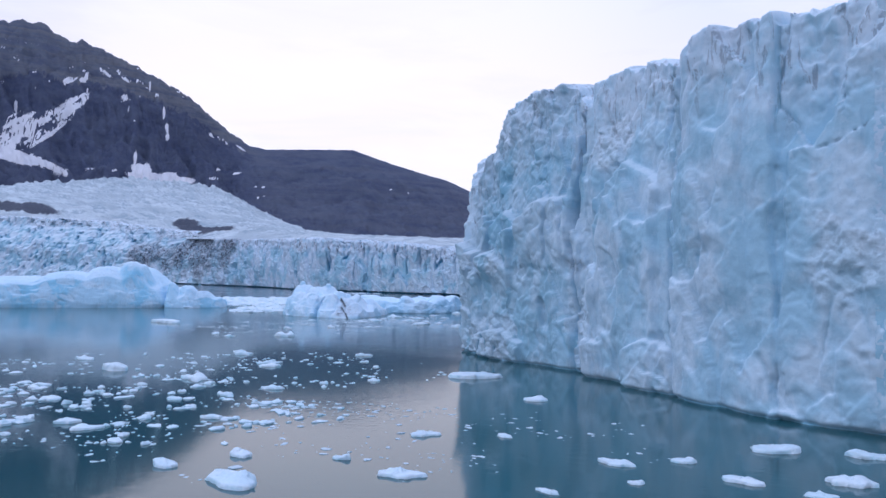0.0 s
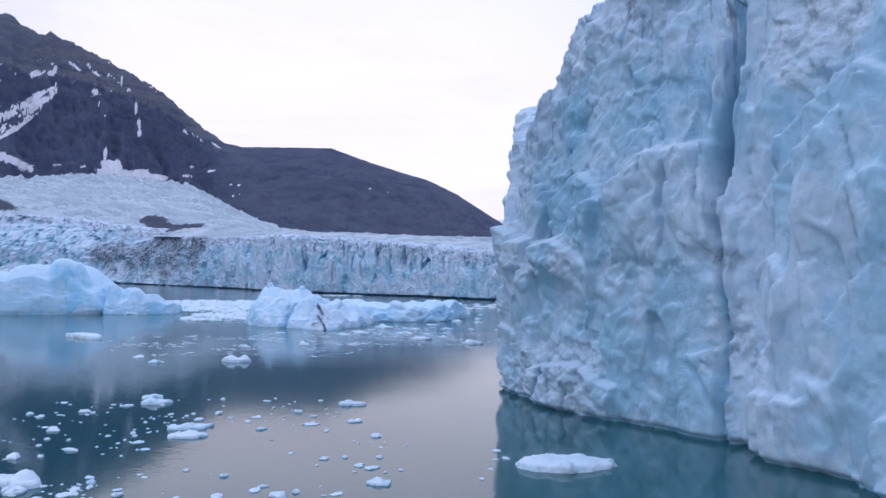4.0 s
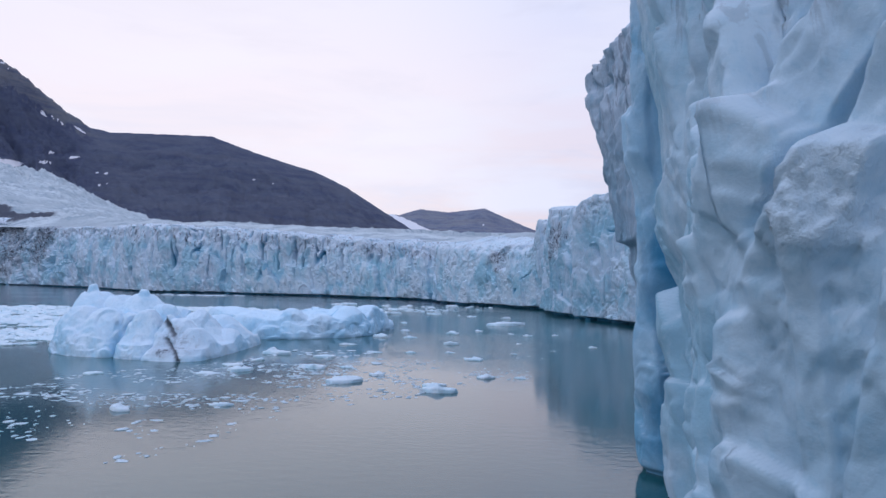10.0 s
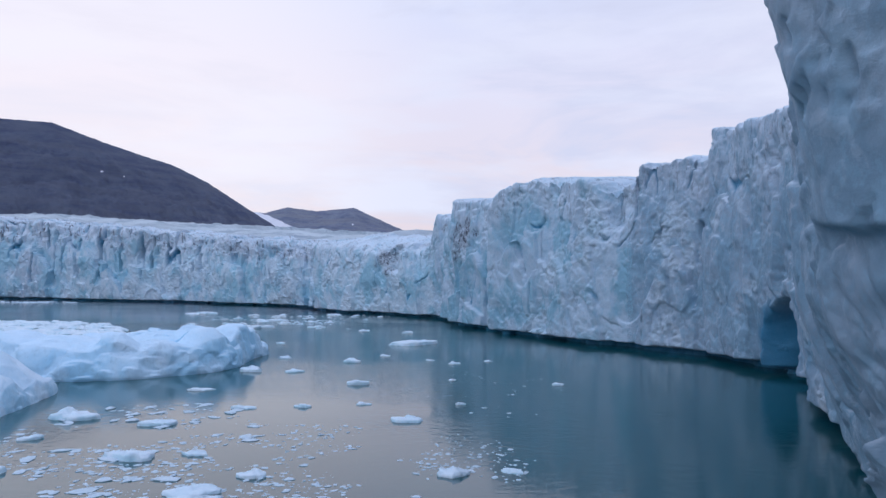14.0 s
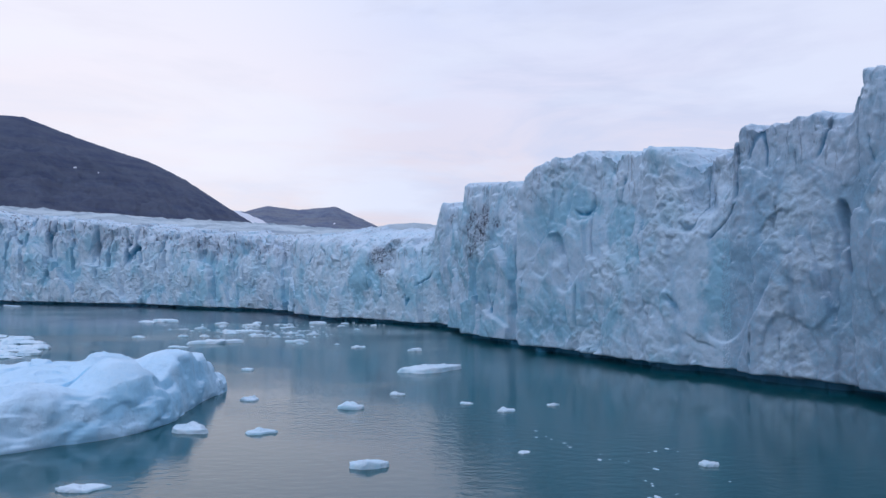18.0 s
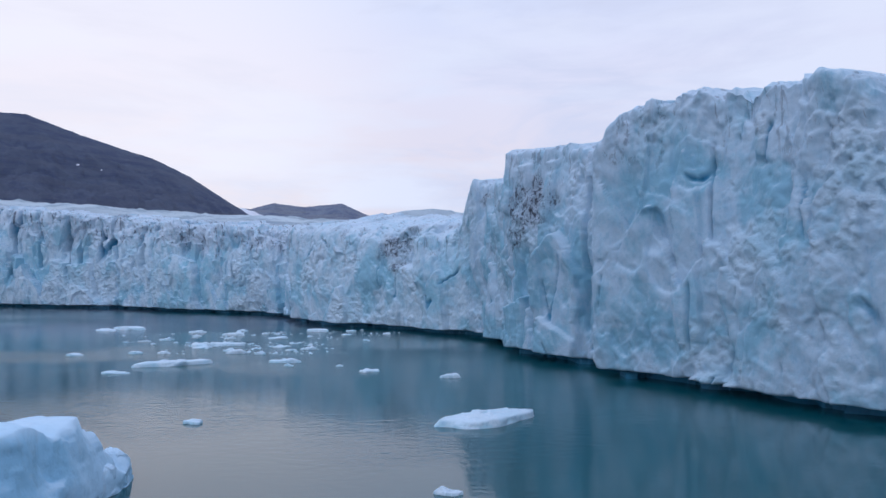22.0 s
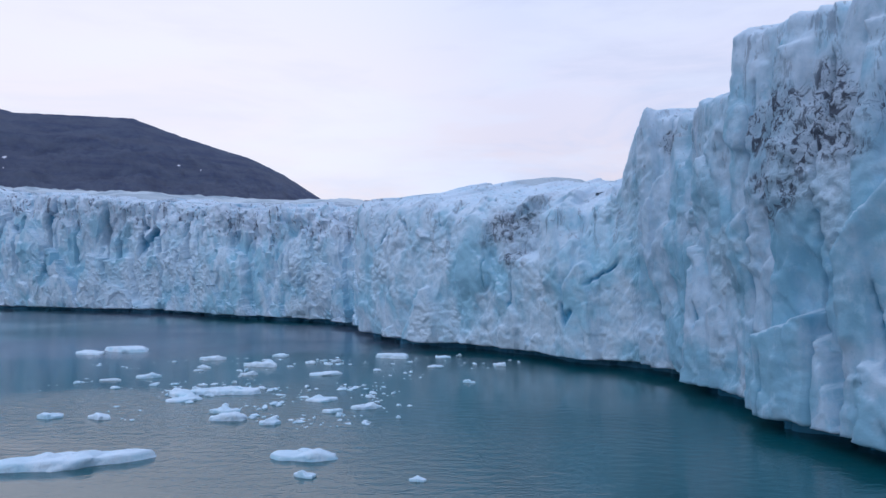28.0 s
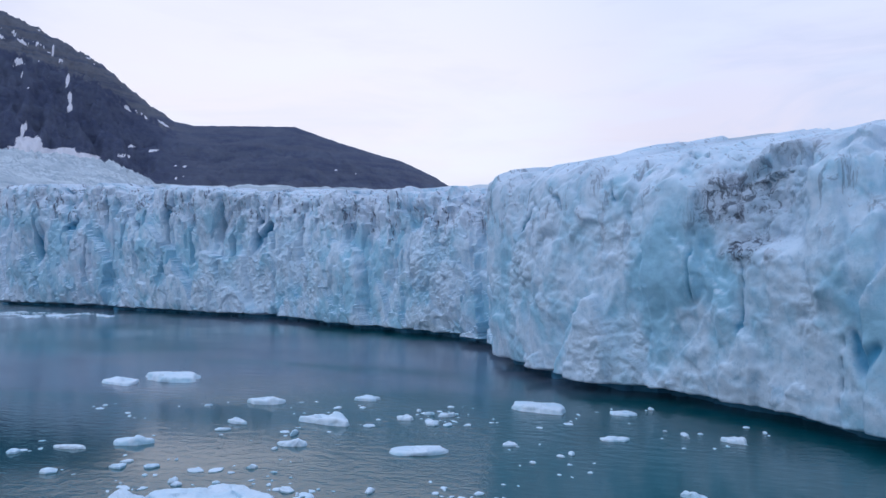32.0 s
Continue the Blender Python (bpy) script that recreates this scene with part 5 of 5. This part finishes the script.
FLOES_MIDDLE = [
    (-33.6, -7.7, 2.0), (-41.1, 16.8, 2.5), (-18, -47.8, 2.0), (-3.9, 11.2, 3.5), (-13.6, 15.5, 3.5), (-27.3, -1, 2.0),
    (-20.5, 2.1, 2.0), (-28.6, 37.7, 4.3), (-19.6, 25.1, 4.1), (-13.9, 17.9, 3.4), (-4.6, 14.2, 2.4), (-26.8, 21.5, 3.1),
    (-28.2, 30.6, 1.8), (-2, 35.5, 2.8), (-22, 51, 2.6), (0.3, 20.4, 2.4), (-11.4, 20.7, 2.4), (-29.2, 18.6, 2.7),
    (14.8, 53, 1.6), (-29.4, 25.5, 3.0), (-21, 35, 3.0), (3.8, 20.7, 1.7), (-6.6, 54.2, 2.9), (-15.9, 25.7, 1.9),
    (-19.7, 65, 3.3), (-7.8, 73.2, 2.7), (-3.5, 79.8, 1.6), (-14.3, 64, 2.4),
]
FLOES_MIDDLE += [
    (2.6, 74.8, 1.4), (5.6, 71.1, 1.8), (3.1, 42.2, 1.0), (-15.9, 41.4, 2.3), (-10.9, 41.8, 1.6),
]
FLOES_NORTH = [
    (10.4, 73.5, 1.4), (-5.6, 42.7, 1.6), (-17.3, 77.7, 2.2), (3.9, 57, 1.0), (1.6, 97, 8.6), (-31.4, 132, 9.0),
    (-54.5, 186, 7.5), (1.1, 119.5, 2.5), (-36, 125, 3.2), (-20.8, 98.2, 1.8), (-47.2, 142.3, 2.4), (-32.7, 151.4, 3.3),
    (-29.3, 155, 5.0), (-18.2, 133.7, 4.0), (-7.6, 124.7, 2.5), (-39.9, 144.1, 2.2), (-36, 144, 2.0), (-41.2, 163.3, 2.5),
    (-26.3, 143.8, 2.9), (-20.9, 151.6, 2.7), (-16.6, 148.3, 2.5), (-19, 146.6, 1.8), (-23.3, 165.6, 3.4), (-30.9, 154.6, 4.6),
    (-17.4, 130, 1.4), (-11.3, 129.4, 1.1), (-33.6, 152.9, 3.7), (-17.5, 180, 5.5),
]
FLOES_NORTH += [
    (-39.5, 177.2, 3.3), (-57.7, 182.7, 4.5), (-31.9, 171.7, 4.0), (-11.4, 180, 2.3), (-8.3, 161, 1.4),
]
FLOES_LAST = [(-27.4, 146.3, 2.3), (-22.8, 142.5, 1.7), (-44.1, 161.3, 2.0), (-34, 159, 1.2), (-32, 180.5, 2.3), (-30.3, 156.4, 2.3), (-4.6, 173.1, 2.0), (-31.3, 165.4, 2.0), (-26.7, 174.2, 1.6), (-11.9, 171.8, 2.0), (-24, 176, 1.5), (-38, 170, 1.8)]


def floe(x, y, length, seed):
    rnd = random.Random(seed)
    turn = rnd.uniform(-0.5, 0.5)
    ratio = rnd.uniform(0.42, 0.7) * (0.62 if length > 8 else 1)
    pts = []
    for i in range(11):
        a = 6.283 * i / 11
        r = 1 + rnd.uniform(-0.28, 0.25)
        u, v = 0.5 * length * r * math.cos(a), 0.5 * length * ratio * r * math.sin(a)
        pts.append((u * math.cos(turn) - v * math.sin(turn), u * math.sin(turn) + v * math.cos(turn)))
    h = min(0.14 * length ** 0.75, 0.8) * rnd.uniform(0.6, 1.2)
    if length > 8:
        h *= 0.72
    humps = [(rnd.uniform(-0.25, 0.25) * length, rnd.uniform(-0.15, 0.15) * length, length * rnd.uniform(0.10, 0.2), h * (rnd.uniform(1.05, 1.3) if length > 4.5 else rnd.uniform(1.2, 2.0))) for _ in range(rnd.choice((1, 2, 2, 3)))]
    big = length > 4.5
    me, _ = ice_body("ice_floe", pts, h, humps, 64 if big else 36, 7, 9 if big else 6, 1.5, FLOE_ICE, seed % 50 + 10)
    ob = new("ice_floe", me)
    ob.location = (x, y, -0.03)
    word = "long low" if length > 4.5 else "small" if length < 2 else "lumpy"
    return tagged(ob, f"{word} white ice floe adrift on the teal water", "ice floe", group="drifting ice floes")


for i, (x_, y_, l_) in enumerate(FLOES_SOUTH + FLOES_MIDDLE + FLOES_NORTH + FLOES_LAST):
    floe(x_, y_, l_, 100 + i)


# ---- brash: countless small bits ----
# fields of bits: middle x, y, half sizes, how many, least and most size, clumping
BRASH = [
    (1, -86, 15, 11, 170, 0.15, 1.0, 0.1), (16, -84, 14, 10, 160, 0.15, 0.8, 0.05), (-4, -60, 18, 16, 160, 0.2, 1.0, 0.1), (-22, 30, 9, 14, 240, 0.25, 1.5, 0.0), (-12, -82, 22, 16, 430, 0.15, 1.3, 0.15), (-22, -66, 20, 14, 160, 0.2, 0.9, 0.25),
    (-36, -4, 22, 18, 520, 0.15, 1.1, 0.2), (-24, 12, 20, 12, 1300, 0.08, 0.7, 0.05), (-14, 24, 20, 11, 1500, 0.08, 0.55, 0.05), (-105, 112, 52, 42, 5200, 0.6, 4.2, -0.1),
]
BRASH += [
    (-74, 68, 13, 30, 1500, 0.5, 3.2, -0.1), (-24, 150, 14, 10, 200, 0.2, 0.9, 0.2), (-34, 165, 22, 14, 120, 0.2, 1.0, 0.25), (-145, 258, 24, 9, 300, 0.5, 2.0, 0.1), (8, 50, 8, 14, 40, 0.15, 0.5, 0.2), (26, -82, 12, 12, 60, 0.15, 0.6, 0.2),
    (-14, 176, 12, 7, 60, 0.2, 0.8, 0.2), (12, -88, 16, 12, 120, 0.12, 0.7, 0.25),
]


def brash(name, fields, material, seed, thick, label):
    rnd = np.random.RandomState(seed)
    V, F, nv = [], [], 0
    for mx, my, hx, hy, n, lo, hi, thin in fields:
        rr, aa = np.sqrt(rnd.rand(n * 4)), rnd.rand(n * 4) * 6.2832
        xy = np.c_[rr * np.cos(aa) * hx, rr * np.sin(aa) * hy] + (mx, my)
        keep = fbm(np.c_[xy / 7.0, np.zeros(len(xy))], 3, 0.5, 44) + 0.25 * rnd.rand(len(xy)) > thin
        d, _ = front_distance(xy[:, 0], xy[:, 1])
        xy = xy[keep & (d < -1.5)][:n]
        for x, y in xy:
            sz = lo + (hi - lo) * rnd.rand() ** 3.2
            m = 6
            a = np.arange(m) * 6.283 / m + rnd.rand() * 6
            tw, asp = rnd.rand() * 3.14, rnd.uniform(0.45, 0.9)
            r = sz * 0.5 * (0.7 + 0.6 * rnd.rand(m))
            u, v = r * np.cos(a), r * np.sin(a) * asp
            bx, by = u * math.cos(tw) - v * math.sin(tw), u * math.sin(tw) + v * math.cos(tw)
            h = sz * rnd.uniform(0.03, 0.12) * thick
            lean = rnd.uniform(-0.3, 0.3, 2)
            low = np.c_[x + bx, y + by, np.full(m, -0.06)]
            mid = np.c_[x + bx * 1.05, y + by * 1.05, h * (0.45 + lean[0] * bx / sz)]
            t = 0.62
            cap = np.c_[x + bx * t + lean[0] * sz * 0.2, y + by * t + lean[1] * sz * 0.2, h * (1 + 0.5 * (rnd.rand(m) - 0.5))]
            V += [low, mid, cap]
            for k in range(m):
                k2 = (k + 1) % m
                F += [(nv + k, nv + k2, nv + m + k2, nv + m + k), (nv + m + k, nv + m + k2, nv + 2 * m + k2, nv + 2 * m + k)]
            F.append(tuple(nv + 2 * m + k for k in range(m)))
            nv += 3 * m
    me = bpy.data.meshes.new(name)
    me.from_pydata(np.concatenate(V).tolist(), [], F)
    me.materials.append(material)
    for key in ("dirt", "clear", "rubble"):
        me.attributes.new(key, "FLOAT", "POINT")
    tagged(new(name, me), label, "brash ice", kind="stuff")


WHITE_BITS = [f for f in BRASH if f[6] < 1.9 and (f[1] < -50 and f[0] < 10 or f[1] > 120)]
brash("brash_ice", WHITE_BITS, FLOE_ICE, 4, 2.4, "scattered lumps of white brash ice on the water")
brash("clear_brash_ice", [f for f in BRASH if f[6] < 1.9 and f not in WHITE_BITS], BRASH_ICE, 6, 1.0, "scattered bits of clear wet brash ice on the water")
brash("pack_ice", [f for f in BRASH if f[6] >= 1.9], FLOE_ICE, 5, 1.8, "dense belt of white broken pack ice")
